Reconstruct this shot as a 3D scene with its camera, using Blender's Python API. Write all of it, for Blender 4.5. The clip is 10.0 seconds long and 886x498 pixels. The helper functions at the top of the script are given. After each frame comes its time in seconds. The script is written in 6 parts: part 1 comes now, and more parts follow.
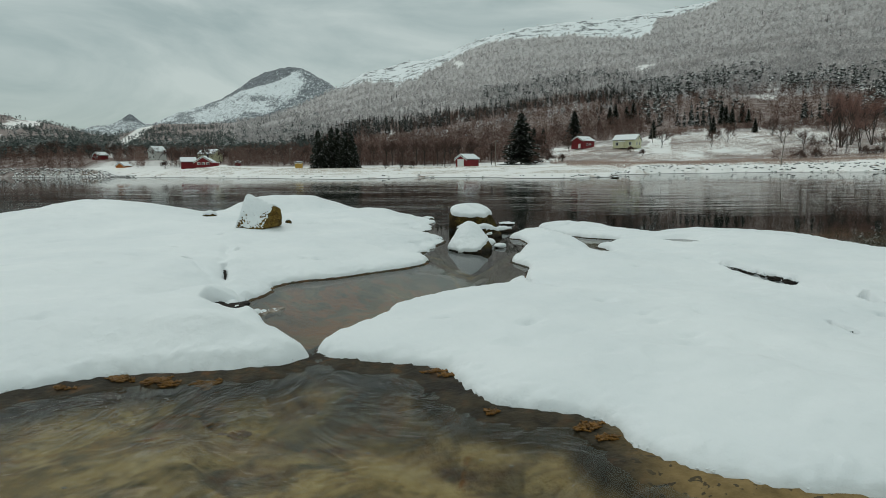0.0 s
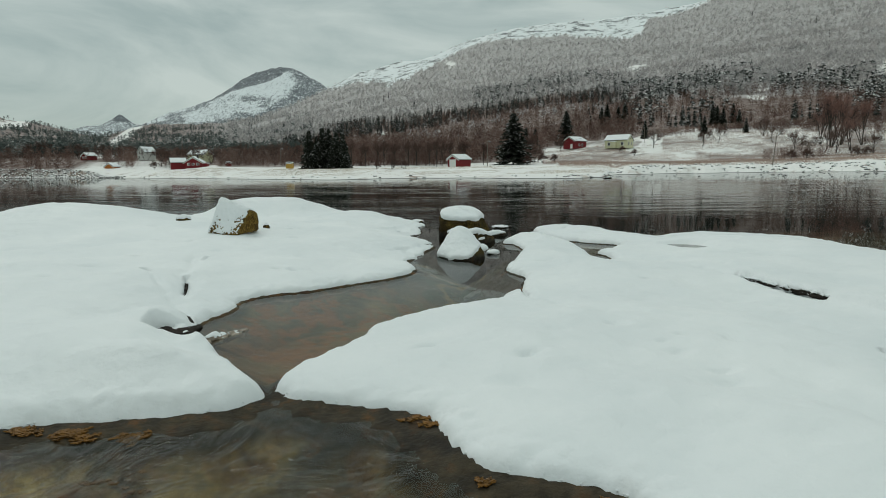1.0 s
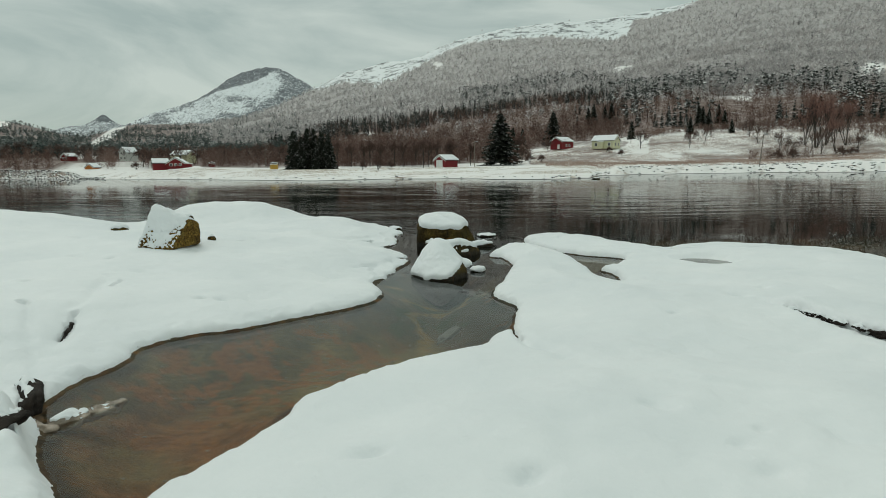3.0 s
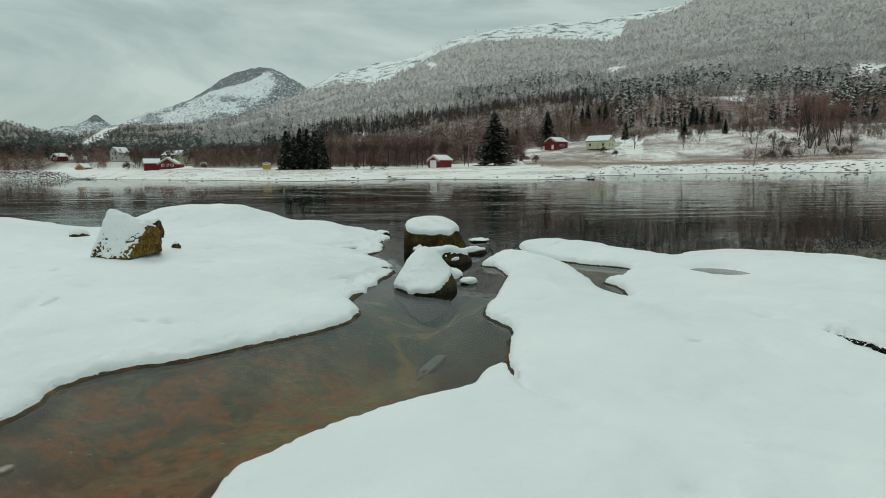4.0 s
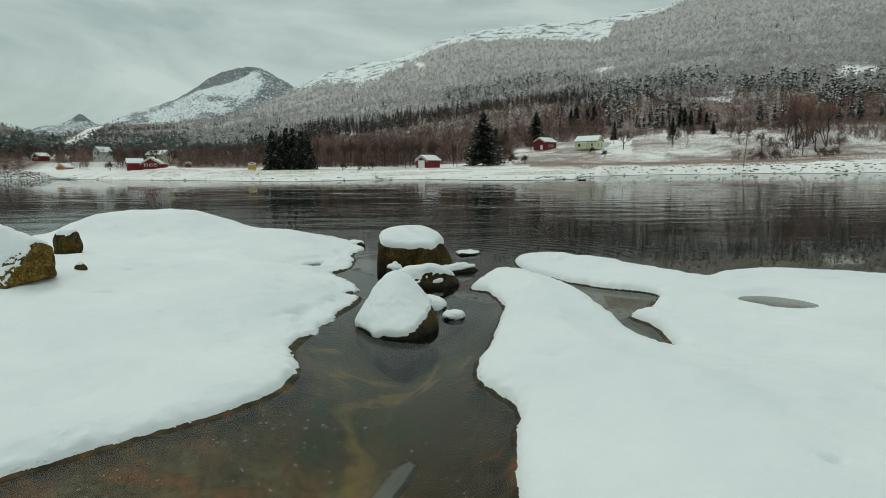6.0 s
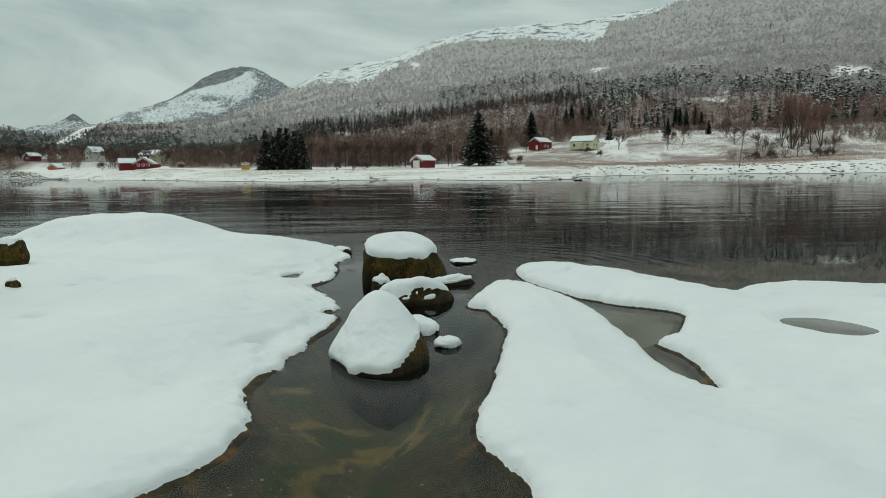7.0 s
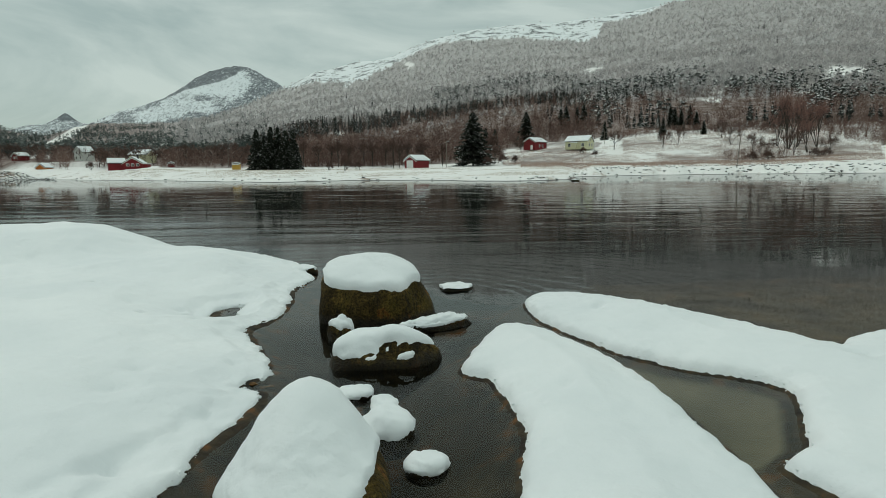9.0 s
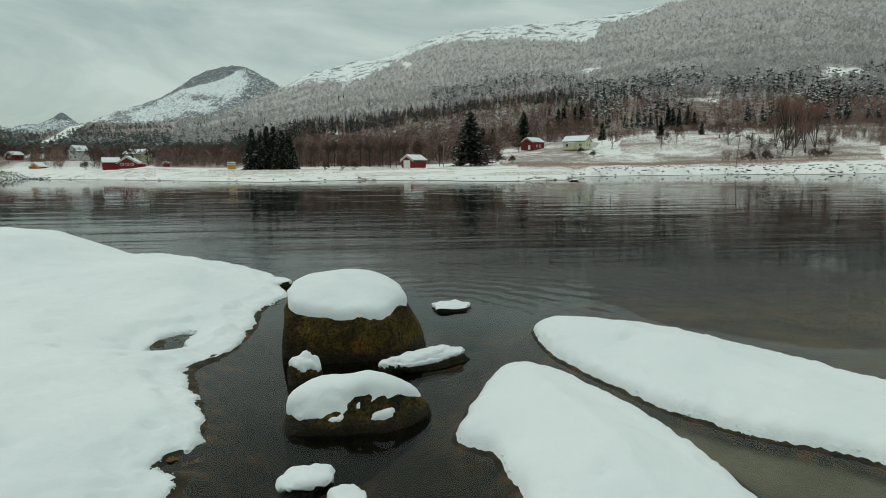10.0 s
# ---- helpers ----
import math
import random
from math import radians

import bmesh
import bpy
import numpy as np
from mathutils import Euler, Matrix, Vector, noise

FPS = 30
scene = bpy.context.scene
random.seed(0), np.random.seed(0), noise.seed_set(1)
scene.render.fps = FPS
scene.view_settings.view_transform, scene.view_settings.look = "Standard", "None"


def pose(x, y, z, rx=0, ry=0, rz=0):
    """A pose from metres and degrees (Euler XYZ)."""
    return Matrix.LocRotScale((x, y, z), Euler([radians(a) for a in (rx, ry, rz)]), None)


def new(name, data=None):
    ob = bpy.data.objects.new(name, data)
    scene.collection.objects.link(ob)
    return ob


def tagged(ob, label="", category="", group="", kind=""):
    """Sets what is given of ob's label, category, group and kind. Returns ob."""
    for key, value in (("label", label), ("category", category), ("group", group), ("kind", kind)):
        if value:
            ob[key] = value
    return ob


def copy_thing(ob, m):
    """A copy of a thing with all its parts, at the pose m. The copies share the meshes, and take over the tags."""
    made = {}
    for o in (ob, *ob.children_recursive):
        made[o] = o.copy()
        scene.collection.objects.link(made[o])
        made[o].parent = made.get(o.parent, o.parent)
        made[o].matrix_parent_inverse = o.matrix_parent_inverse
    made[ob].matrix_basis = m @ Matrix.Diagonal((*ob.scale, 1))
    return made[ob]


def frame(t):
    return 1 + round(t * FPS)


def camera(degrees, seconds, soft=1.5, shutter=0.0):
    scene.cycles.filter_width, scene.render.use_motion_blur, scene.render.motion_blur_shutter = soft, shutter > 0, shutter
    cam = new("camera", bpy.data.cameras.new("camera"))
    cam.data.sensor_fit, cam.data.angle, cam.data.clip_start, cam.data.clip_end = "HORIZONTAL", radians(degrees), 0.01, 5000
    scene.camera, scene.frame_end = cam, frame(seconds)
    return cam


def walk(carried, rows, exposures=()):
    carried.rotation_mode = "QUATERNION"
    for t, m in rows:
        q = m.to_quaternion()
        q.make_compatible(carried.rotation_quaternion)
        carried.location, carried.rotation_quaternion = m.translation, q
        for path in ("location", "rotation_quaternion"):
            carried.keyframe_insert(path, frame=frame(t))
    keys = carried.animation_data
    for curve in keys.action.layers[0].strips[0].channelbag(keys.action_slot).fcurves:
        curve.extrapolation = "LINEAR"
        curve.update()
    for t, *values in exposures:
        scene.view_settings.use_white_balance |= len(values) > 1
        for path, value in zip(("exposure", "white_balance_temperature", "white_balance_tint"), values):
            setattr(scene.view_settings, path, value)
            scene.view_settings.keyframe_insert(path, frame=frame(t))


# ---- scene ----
# ---- camera and its flight ----
cam = camera(72.27, 10.0, 0.35)


def shot(x, y, z, pitch, yaw, roll):
    return pose(x, y, z, 90 + pitch, 0, yaw) @ pose(0, 0, 0, 0, 0, roll)


walk(cam, [
    (0.0, shot(0.006, -0.002, 1.463, -7.49, 0.38, -0.66)),
    (0.5, shot(0.031, 0.405, 1.462, -7.47, 0.09, -0.70)),
    (1.0, shot(0.065, 0.805, 1.472, -7.47, -0.34, -0.73)),
    (1.5, shot(0.108, 1.228, 1.478, -7.45, -0.68, -0.73)),
    (2.0, shot(0.156, 1.645, 1.484, -7.44, -0.98, -0.74)),
    (2.5, shot(0.202, 2.056, 1.484, -7.44, -1.26, -0.75)),
    (4.0, shot(0.379, 3.352, 1.493, -7.41, -2.07, -0.76)),
    (4.5, shot(0.433, 3.796, 1.497, -7.40, -2.35, -0.74)),
    (5.0, shot(0.483, 4.269, 1.496, -7.40, -2.61, -0.71)),
    (5.5, shot(0.526, 4.760, 1.493, -7.40, -2.87, -0.70)),
    (7.0, shot(0.652, 6.212, 1.498, -7.40, -3.59, -0.70)),
    (7.5, shot(0.703, 6.719, 1.505, -7.40, -3.75, -0.70)),
    (8.0, shot(0.758, 7.227, 1.508, -7.39, -3.88, -0.70)),
    (8.5, shot(0.822, 7.806, 1.507, -7.39, -3.99, -0.69)),
    (9.0, shot(0.885, 8.358, 1.503, -7.40, -4.12, -0.67)),
    (9.5, shot(0.954, 8.916, 1.498, -7.39, -4.25, -0.63)),
    (10.0, shot(1.016, 9.508, 1.494, -7.40, -4.38, -0.58)),
], [(0.0, -0.66, 6450, 9), (1.2, -0.63, 6600, 8), (2.5, -0.60, 6800, 8), (4.0, -0.585, 6500, 5), (6.0, -0.575, 6550, 6), (10.0, -0.56, 6550, 5)])

# ---- overcast sky and a veiled sun ----
SUN_UP, SUN_ROUND = radians(52), radians(322)
world = bpy.data.worlds.new("overcast_sky")
scene.world = world
world.use_nodes = True
wt = world.node_tree
wt.nodes.clear()


def wn(kind, **values):
    n = wt.nodes.new(kind)
    for key, value in values.items():
        n.inputs[key].default_value = value
    return n


sky = wt.nodes.new("ShaderNodeTexSky")
sky.sky_type, sky.sun_disc, sky.sun_elevation, sky.sun_rotation = "NISHITA", False, SUN_UP, SUN_ROUND
coord = wt.nodes.new("ShaderNodeTexCoord")
stretch = wn("ShaderNodeMapping")
stretch.inputs["Scale"].default_value = (1.0, 1.0, 3.2)
stretch.inputs["Rotation"].default_value = (0.0, radians(-16), 0.0)
clouds = wn("ShaderNodeTexNoise", Scale=2.6, Detail=7.0, Roughness=0.55, Distortion=0.9)
ramp = wt.nodes.new("ShaderNodeValToRGB")
ramp.color_ramp.elements[0].position, ramp.color_ramp.elements[0].color = 0.38, (0.395, 0.49, 0.472, 1)
ramp.color_ramp.elements[1].position, ramp.color_ramp.elements[1].color = 0.60, (0.60, 0.685, 0.65, 1)
split = wt.nodes.new("ShaderNodeSeparateXYZ")
rise = wn("ShaderNodeMapRange")
for key, value in (("From Min", 0.58), ("From Max", 0.97), ("To Min", 1.38), ("To Max", 2.1)):
    rise.inputs[key].default_value = value
veil = wt.nodes.new("ShaderNodeVectorMath")
veil.operation = "SCALE"
thin = wt.nodes.new("ShaderNodeVectorMath")
thin.operation = "SCALE"
thin.inputs["Scale"].default_value = 0.10
total = wt.nodes.new("ShaderNodeMix")
total.data_type = "RGBA"
total.inputs["Factor"].default_value = 0.88
back = wn("ShaderNodeBackground", Strength=1.0)
wout = wt.nodes.new("ShaderNodeOutputWorld")
for a, b in (
    (coord.outputs["Generated"], stretch.inputs["Vector"]), (stretch.outputs[0], clouds.inputs["Vector"]),
    (clouds.outputs["Fac"], ramp.inputs["Fac"]), (coord.outputs["Generated"], split.inputs[0]), (split.outputs["Z"], rise.inputs["Value"]),
    (ramp.outputs["Color"], veil.inputs[0]), (rise.outputs[0], veil.inputs["Scale"]), (sky.outputs[0], thin.inputs[0]),
    (thin.outputs[0], total.inputs[6]), (veil.outputs[0], total.inputs[7]), (total.outputs[2], back.inputs["Color"]), (back.outputs[0], wout.inputs[0]),
):
    wt.links.new(a, b)

sun = new("sun", bpy.data.lights.new("sun", "SUN"))
sun.data.energy, sun.data.angle, sun.data.color = 0.9, radians(38), (1.0, 0.97, 0.93)
sun.matrix_world = pose(0, 0, 60) @ pose(0, 0, 0, 0, 0, -math.degrees(SUN_ROUND)) @ pose(0, 0, 0, -(90 - math.degrees(SUN_UP)))


# ---- materials ----
def material(name, rough=0.8, metallic=0.0, spec=0.3):
    m = bpy.data.materials.new(name)
    m.use_nodes = True
    b = m.node_tree.nodes["Principled BSDF"]
    b.inputs["Roughness"].default_value, b.inputs["Metallic"].default_value = rough, metallic
    b.inputs["Specular IOR Level"].default_value = spec
    return m, m.node_tree, b


def node(nt, kind, links=(), **values):
    n = nt.nodes.new(kind)
    for key, value in values.items():
        n.inputs[key.replace("_", " ")].default_value = value
    for socket, source in links:
        nt.links.new(source, n.inputs[socket])
    return n


def ramped(nt, source, stops):
    r = nt.nodes.new("ShaderNodeValToRGB")
    els = r.color_ramp.elements
    while len(els) < len(stops):
        els.new(0.5)
    for e, (at, colour) in zip(els, stops):
        e.position, e.color = at, (*colour, 1) if len(colour) == 3 else colour
    nt.links.new(source, r.inputs["Fac"])
    return r.outputs["Color"]


def noisy(nt, scale, detail=4.0, rough=0.55, vector=None, distortion=0.0):
    n = node(nt, "ShaderNodeTexNoise", Scale=scale, Detail=detail, Roughness=rough, Distortion=distortion)
    if vector is None:
        vector = nt.nodes.new("ShaderNodeTexCoord").outputs["Object"]
    nt.links.new(vector, n.inputs["Vector"])
    return n.outputs["Fac"]


def blend(nt, factor, a, b, how="MIX"):
    n = nt.nodes.new("ShaderNodeMix")
    n.data_type, n.blend_type = "RGBA", how
    for key, value in ((0, factor), (6, a), (7, b)):
        if isinstance(value, (int, float)):
            n.inputs[key].default_value = value
        elif isinstance(value, tuple):
            n.inputs[key].default_value = (*value, 1)
        else:
            nt.links.new(value, n.inputs[key])
    return n.outputs[2]


def bump(nt, bsdf, height, strength=0.4, distance=0.02):
    n = node(nt, "ShaderNodeBump", [("Height", height)], Strength=strength, Distance=distance)
    nt.links.new(n.outputs[0], bsdf.inputs["Normal"])
    return n


def ranged(nt, value, lo, hi, a=0.0, b=1.0):
    n = node(nt, "ShaderNodeMapRange", [("Value", value)])
    for key, v in (("From Min", lo), ("From Max", hi), ("To Min", a), ("To Max", b)):
        n.inputs[key].default_value = v
    n.interpolation_type = "SMOOTHSTEP"
    return n.outputs[0]


def world_xyz(nt):
    g = nt.nodes.new("ShaderNodeNewGeometry")
    s = nt.nodes.new("ShaderNodeSeparateXYZ")
    nt.links.new(g.outputs["Position"], s.inputs[0])
    return g, s


def up_facing(nt, lo, hi):
    g = nt.nodes.new("ShaderNodeNewGeometry")
    s = nt.nodes.new("ShaderNodeSeparateXYZ")
    nt.links.new(g.outputs["Normal"], s.inputs[0])
    return ranged(nt, s.outputs["Z"], lo, hi)


def maths(nt, how, a, b):
    n = nt.nodes.new("ShaderNodeMath")
    n.operation, n.use_clamp = how, how != "SUBTRACT"
    for k, v in ((0, a), (1, b)):
        if isinstance(v, (int, float)):
            n.inputs[k].default_value = v
        else:
            nt.links.new(v, n.inputs[k])
    return n.outputs[0]


def maths_free(nt, how, a, b):
    n = maths(nt, how, a, b)
    n.node.use_clamp = False
    return n


def make_snow(name, grain=70.0):
    m, nt, b = material(name, 0.62, 0, 0.25)
    nt.links.new(ramped(nt, noisy(nt, 0.7, 5), [(0.3, (0.79, 0.815, 0.83)), (0.7, (0.89, 0.90, 0.905))]), b.inputs["Base Color"])
    coarse, fine = noisy(nt, 5.0, 4, 0.5), noisy(nt, grain * 0.5, 5, 0.7)
    mixed = blend(nt, 0.17, coarse, fine)
    bump(nt, b, mixed, 0.55, 0.05)
    return m


SNOW = make_snow("fresh_snow")


def plain(name, colour, rough=0.8, spread=0.25, scale=6.0, relief=0.2, metallic=0.0, distance=0.01):
    """A surface of one colour with blotches, grain and fine relief."""
    m, nt, b = material(name, rough, metallic)
    dark = tuple(c * (1 - spread) for c in colour)
    light = tuple(min(1, c * (1 + spread)) for c in colour)
    big = ramped(nt, noisy(nt, scale, 5), [(0.3, dark), (0.7, light)])
    nt.links.new(blend(nt, 0.25, big, ramped(nt, noisy(nt, scale * 11, 3), [(0.35, dark), (0.65, light)])), b.inputs["Base Color"])
    bump(nt, b, noisy(nt, scale * 6, 4), relief, distance)
    return m


def snowy(name, colour, lo=0.35, hi=0.75, scale=1.2, patch=(0.42, 0.6), spread=0.35, rough=0.85):
    """A surface that carries snow where it faces up, in patches."""
    m, nt, b = material(name, rough)
    dark = tuple(c * (1 - spread) for c in colour)
    light = tuple(min(1, c * (1 + spread)) for c in colour)
    under = ramped(nt, noisy(nt, scale * 2.3, 4), [(0.3, dark), (0.7, light)])
    lying = maths(nt, "MULTIPLY", up_facing(nt, lo, hi), ranged(nt, noisy(nt, scale, 4), *patch))
    nt.links.new(blend(nt, lying, under, (0.88, 0.87, 0.86)), b.inputs["Base Color"])
    return m


def twiggy(name, dark, middle, light):
    """Fine bare twigs, each of its own tone from brown to frosted."""
    m, nt, b = material(name, 0.9)
    own = nt.nodes.new("ShaderNodeNewGeometry").outputs["Random Per Island"]
    tree = nt.nodes.new("ShaderNodeAttribute")
    tree.attribute_name = "tree_tone"
    tone = ramped(nt, blend(nt, 0.6, own, tree.outputs["Fac"]), [(0.0, dark), (0.45, middle), (0.70, middle), (1.0, light)])
    nt.links.new(blend(nt, 0.6, tone, ramped(nt, noisy(nt, 0.035, 4, 0.6), [(0.35, (0.72, 0.72, 0.72)), (0.65, (1.25, 1.22, 1.2))]), "MULTIPLY"), b.inputs["Base Color"])
    return m


def make_boulder(name="wet_algae_rock", gold=0.0):
    m, nt, b = material(name, 0.7, 0, 0.18)
    base = ramped(nt, noisy(nt, 6.0, 8, 0.72), [(0.28, (0.012, 0.009, 0.003)), (0.5, (0.070, 0.046, 0.012)), (0.72, (0.21, 0.138, 0.034))])
    algae = ranged(nt, noisy(nt, 2.3, 6, 0.65), 0.48, 0.66)
    base = blend(nt, maths(nt, "MULTIPLY", algae, 0.6), base, (0.115, 0.085, 0.016))
    base = blend(nt, gold, base, ramped(nt, noisy(nt, 9.0, 6, 0.7), [(0.3, (0.09, 0.05, 0.012)), (0.5, (0.24, 0.145, 0.03)), (0.7, (0.42, 0.29, 0.08))]))
    stain = node(nt, "ShaderNodeMapping", [("Vector", nt.nodes.new("ShaderNodeTexCoord").outputs["Object"])])
    stain.inputs["Scale"].default_value = (1.0, 1.0, 0.25)
    runs = ranged(nt, noisy(nt, 7.0, 4, 0.6, stain.outputs[0]), 0.56, 0.68)
    base = blend(nt, maths(nt, "MULTIPLY", runs, 0.75), base, (0.016, 0.014, 0.010))
    rust = ranged(nt, noisy(nt, 6.5, 3), 0.60, 0.70)
    base = blend(nt, rust, base, (0.20, 0.09, 0.02))
    grit = ramped(nt, noisy(nt, 45, 5, 0.7), [(0.36, (0.12, 0.12, 0.12)), (0.5, (0.8, 0.78, 0.75)), (0.68, (1.7, 1.6, 1.45))])
    base = blend(nt, 0.85, base, grit, "MULTIPLY")
    _, s = world_xyz(nt)
    wet = ranged(nt, maths(nt, "ADD", s.outputs["Z"], maths(nt, "MULTIPLY", noisy(nt, 9, 3), 0.06)), 0.06, 0.15)
    base = blend(nt, wet, blend(nt, 0.8, base, (0.012, 0.010, 0.008)), base)
    nt.links.new(base, b.inputs["Base Color"])
    nt.links.new(maths(nt, "ADD", maths(nt, "MULTIPLY", wet, 0.4), 0.45), b.inputs["Roughness"])
    bump(nt, b, blend(nt, 0.35, noisy(nt, 9, 6, 0.7), noisy(nt, 60, 3)), 1.0, 0.09)
    return m


def make_bed():
    m, nt, b = material("stony_shallow_bed", 0.8, 0, 0.2)
    _, s = world_xyz(nt)
    x, y, z = (s.outputs[k] for k in "XYZ")
    base = ramped(nt, noisy(nt, 0.9, 7, 0.66), [(0.36, (0.08, 0.053, 0.022)), (0.5, (0.28, 0.195, 0.075)), (0.64, (0.46, 0.33, 0.14))])
    base = blend(nt, ranged(nt, y, 5.2, 6.2, 0.0, 0.62), base, ramped(nt, noisy(nt, 3.5, 7, 0.7), [(0.35, (0.055, 0.047, 0.027)), (0.55, (0.165, 0.122, 0.060)), (0.7, (0.30, 0.215, 0.105))]))
    slate = ranged(nt, noisy(nt, 0.55, 4, 0.5, distortion=1.2), 0.52, 0.64)
    base = blend(nt, maths(nt, "MULTIPLY", slate, ranged(nt, y, 4.6, 5.4, 0.85, 0.4)), base, (0.075, 0.072, 0.062))
    ledge = maths(nt, "MULTIPLY", ranged(nt, noisy(nt, 1.1, 5, 0.6, distortion=0.8), 0.44, 0.54), ranged(nt, y, 4.9, 4.0))
    base = blend(nt, maths(nt, "MULTIPLY", ledge, 0.7), base, (0.060, 0.058, 0.052))
    iron = maths(nt, "MULTIPLY", ranged(nt, noisy(nt, 3.3, 8, 0.70), 0.485, 0.56), maths(nt, "MULTIPLY", ranged(nt, y, 5.6, 7.2, 0.25, 1.0), ranged(nt, y, 9.6, 7.8)))
    base = blend(nt, maths(nt, "MULTIPLY", iron, 0.72), base, (0.33, 0.115, 0.030))
    film = maths(nt, "MULTIPLY", ranged(nt, noisy(nt, 0.8, 4, 0.5), 0.36, 0.56), maths(nt, "MULTIPLY", ranged(nt, y, 4.9, 5.3), ranged(nt, y, 7.4, 6.2)))
    base = blend(nt, maths(nt, "MULTIPLY", film, 0.88), base, ramped(nt, noisy(nt, 6, 6, 0.65), [(0.35, (0.16, 0.065, 0.024)), (0.65, (0.36, 0.15, 0.055))]))
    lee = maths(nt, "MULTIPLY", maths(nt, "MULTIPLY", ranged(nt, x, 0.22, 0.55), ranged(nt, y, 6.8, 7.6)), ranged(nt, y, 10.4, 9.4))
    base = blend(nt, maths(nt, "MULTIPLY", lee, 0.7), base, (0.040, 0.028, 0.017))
    # pale growth and green film in the calm pool
    growth = nt.nodes.new("ShaderNodeAttribute")
    growth.attribute_name = "growth"
    pool = maths(nt, "MULTIPLY", maths(nt, "MULTIPLY", ranged(nt, y, 8.3, 9.0), ranged(nt, y, 11.2, 10.6)), ranged(nt, x, -0.9, -0.4))
    base = blend(nt, maths(nt, "MULTIPLY", pool, 0.65), base, (0.075, 0.062, 0.042))
    green = maths(nt, "MULTIPLY", pool, ranged(nt, noisy(nt, 2.0, 3), 0.5, 0.62))
    base = blend(nt, maths(nt, "MULTIPLY", green, 0.7), base, (0.050, 0.072, 0.028))
    pebbles = ramped(nt, noisy(nt, 26, 4, 0.6), [(0.35, (0.55, 0.55, 0.55)), (0.5, (1.0, 1.0, 1.0)), (0.72, (1.35, 1.3, 1.25))])
    base = blend(nt, 0.75, base, pebbles, "MULTIPLY")
    shell = ranged(nt, noisy(nt, 40, 1), 0.73, 0.76)
    base = blend(nt, shell, base, (0.42, 0.39, 0.34))
    # the bed turns near-black brown with rust patches beyond y 10
    far_dark = maths(nt, "MULTIPLY", ranged(nt, y, 10.0, 11.6), 0.92)
    base = blend(nt, far_dark, base, ramped(nt, noisy(nt, 2.2, 6, 0.65), [(0.4, (0.006, 0.005, 0.0035)), (0.56, (0.022, 0.014, 0.008)), (0.70, (0.13, 0.052, 0.018))]))
    base = blend(nt, maths(nt, "MULTIPLY", growth.outputs["Fac"], ranged(nt, noisy(nt, 14, 4, 0.6), 0.30, 0.55, 0.35, 0.9)), base, (0.30, 0.19, 0.055))
    gold = maths(nt, "MULTIPLY", ranged(nt, y, 3.9, 3.1), ranged(nt, noisy(nt, 1.3, 5, 0.6, distortion=1.0), 0.38, 0.52))
    base = blend(nt, maths(nt, "MULTIPLY", gold, 0.9), base, ramped(nt, noisy(nt, 5.0, 6, 0.7), [(0.35, (0.13, 0.095, 0.035)), (0.5, (0.41, 0.285, 0.12)), (0.66, (0.60, 0.45, 0.22))]))
    tufts = maths(nt, "MULTIPLY", ranged(nt, y, 4.4, 3.9), ranged(nt, noisy(nt, 2.4, 6, 0.7), 0.60, 0.68))
    base = blend(nt, tufts, base, (0.26, 0.10, 0.018))
    # light lost in deep water, put into the bed colour by depth
    depth_dim = ranged(nt, z, -0.42, -0.9)
    base = blend(nt, depth_dim, base, (0.012, 0.019, 0.017))
    shoal = maths(nt, "MULTIPLY", maths(nt, "MULTIPLY", ranged(nt, x, 2.6, 4.2), ranged(nt, y, 19.5, 15.0)), ranged(nt, y, 11.5, 13.5))
    base = blend(nt, maths(nt, "MULTIPLY", shoal, 0.9), base, ramped(nt, noisy(nt, 1.1, 6, 0.65), [(0.38, (0.05, 0.040, 0.026)), (0.55, (0.12, 0.088, 0.050)), (0.7, (0.22, 0.14, 0.075))]))
    # dark wet rock at the waterline; shade under the snow lip is coloured in too
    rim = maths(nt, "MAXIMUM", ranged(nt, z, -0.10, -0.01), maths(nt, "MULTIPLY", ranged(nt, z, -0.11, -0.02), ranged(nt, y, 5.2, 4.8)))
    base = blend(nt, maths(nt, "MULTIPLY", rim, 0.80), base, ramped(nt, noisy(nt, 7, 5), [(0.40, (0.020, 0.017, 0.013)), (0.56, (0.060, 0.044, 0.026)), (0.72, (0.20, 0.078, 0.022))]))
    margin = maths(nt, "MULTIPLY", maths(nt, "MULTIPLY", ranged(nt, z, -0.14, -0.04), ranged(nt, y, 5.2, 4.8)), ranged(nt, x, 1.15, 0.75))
    sandy = maths(nt, "MULTIPLY", ranged(nt, x, 0.75, 1.15), ranged(nt, y, 4.2, 3.6))
    specks = ranged(nt, noisy(nt, 24, 2, 0.5), 0.60, 0.64)
    shore = blend(nt, maths(nt, "MULTIPLY", specks, 0.85), ramped(nt, noisy(nt, 4, 6, 0.65), [(0.35, (0.13, 0.085, 0.032)), (0.6, (0.30, 0.20, 0.085))]), (0.03, 0.026, 0.02))
    base = blend(nt, maths(nt, "MULTIPLY", sandy, 0.85), base, shore)
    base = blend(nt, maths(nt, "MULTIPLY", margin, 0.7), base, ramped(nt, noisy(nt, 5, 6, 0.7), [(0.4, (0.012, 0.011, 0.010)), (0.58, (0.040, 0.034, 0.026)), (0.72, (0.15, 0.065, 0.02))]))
    pond = maths(nt, "MULTIPLY", maths(nt, "MULTIPLY", ranged(nt, x, 2.42, 2.6), ranged(nt, x, 4.3, 4.1)), maths(nt, "MULTIPLY", ranged(nt, y, 9.4, 9.8), ranged(nt, y, 13.4, 12.8)))
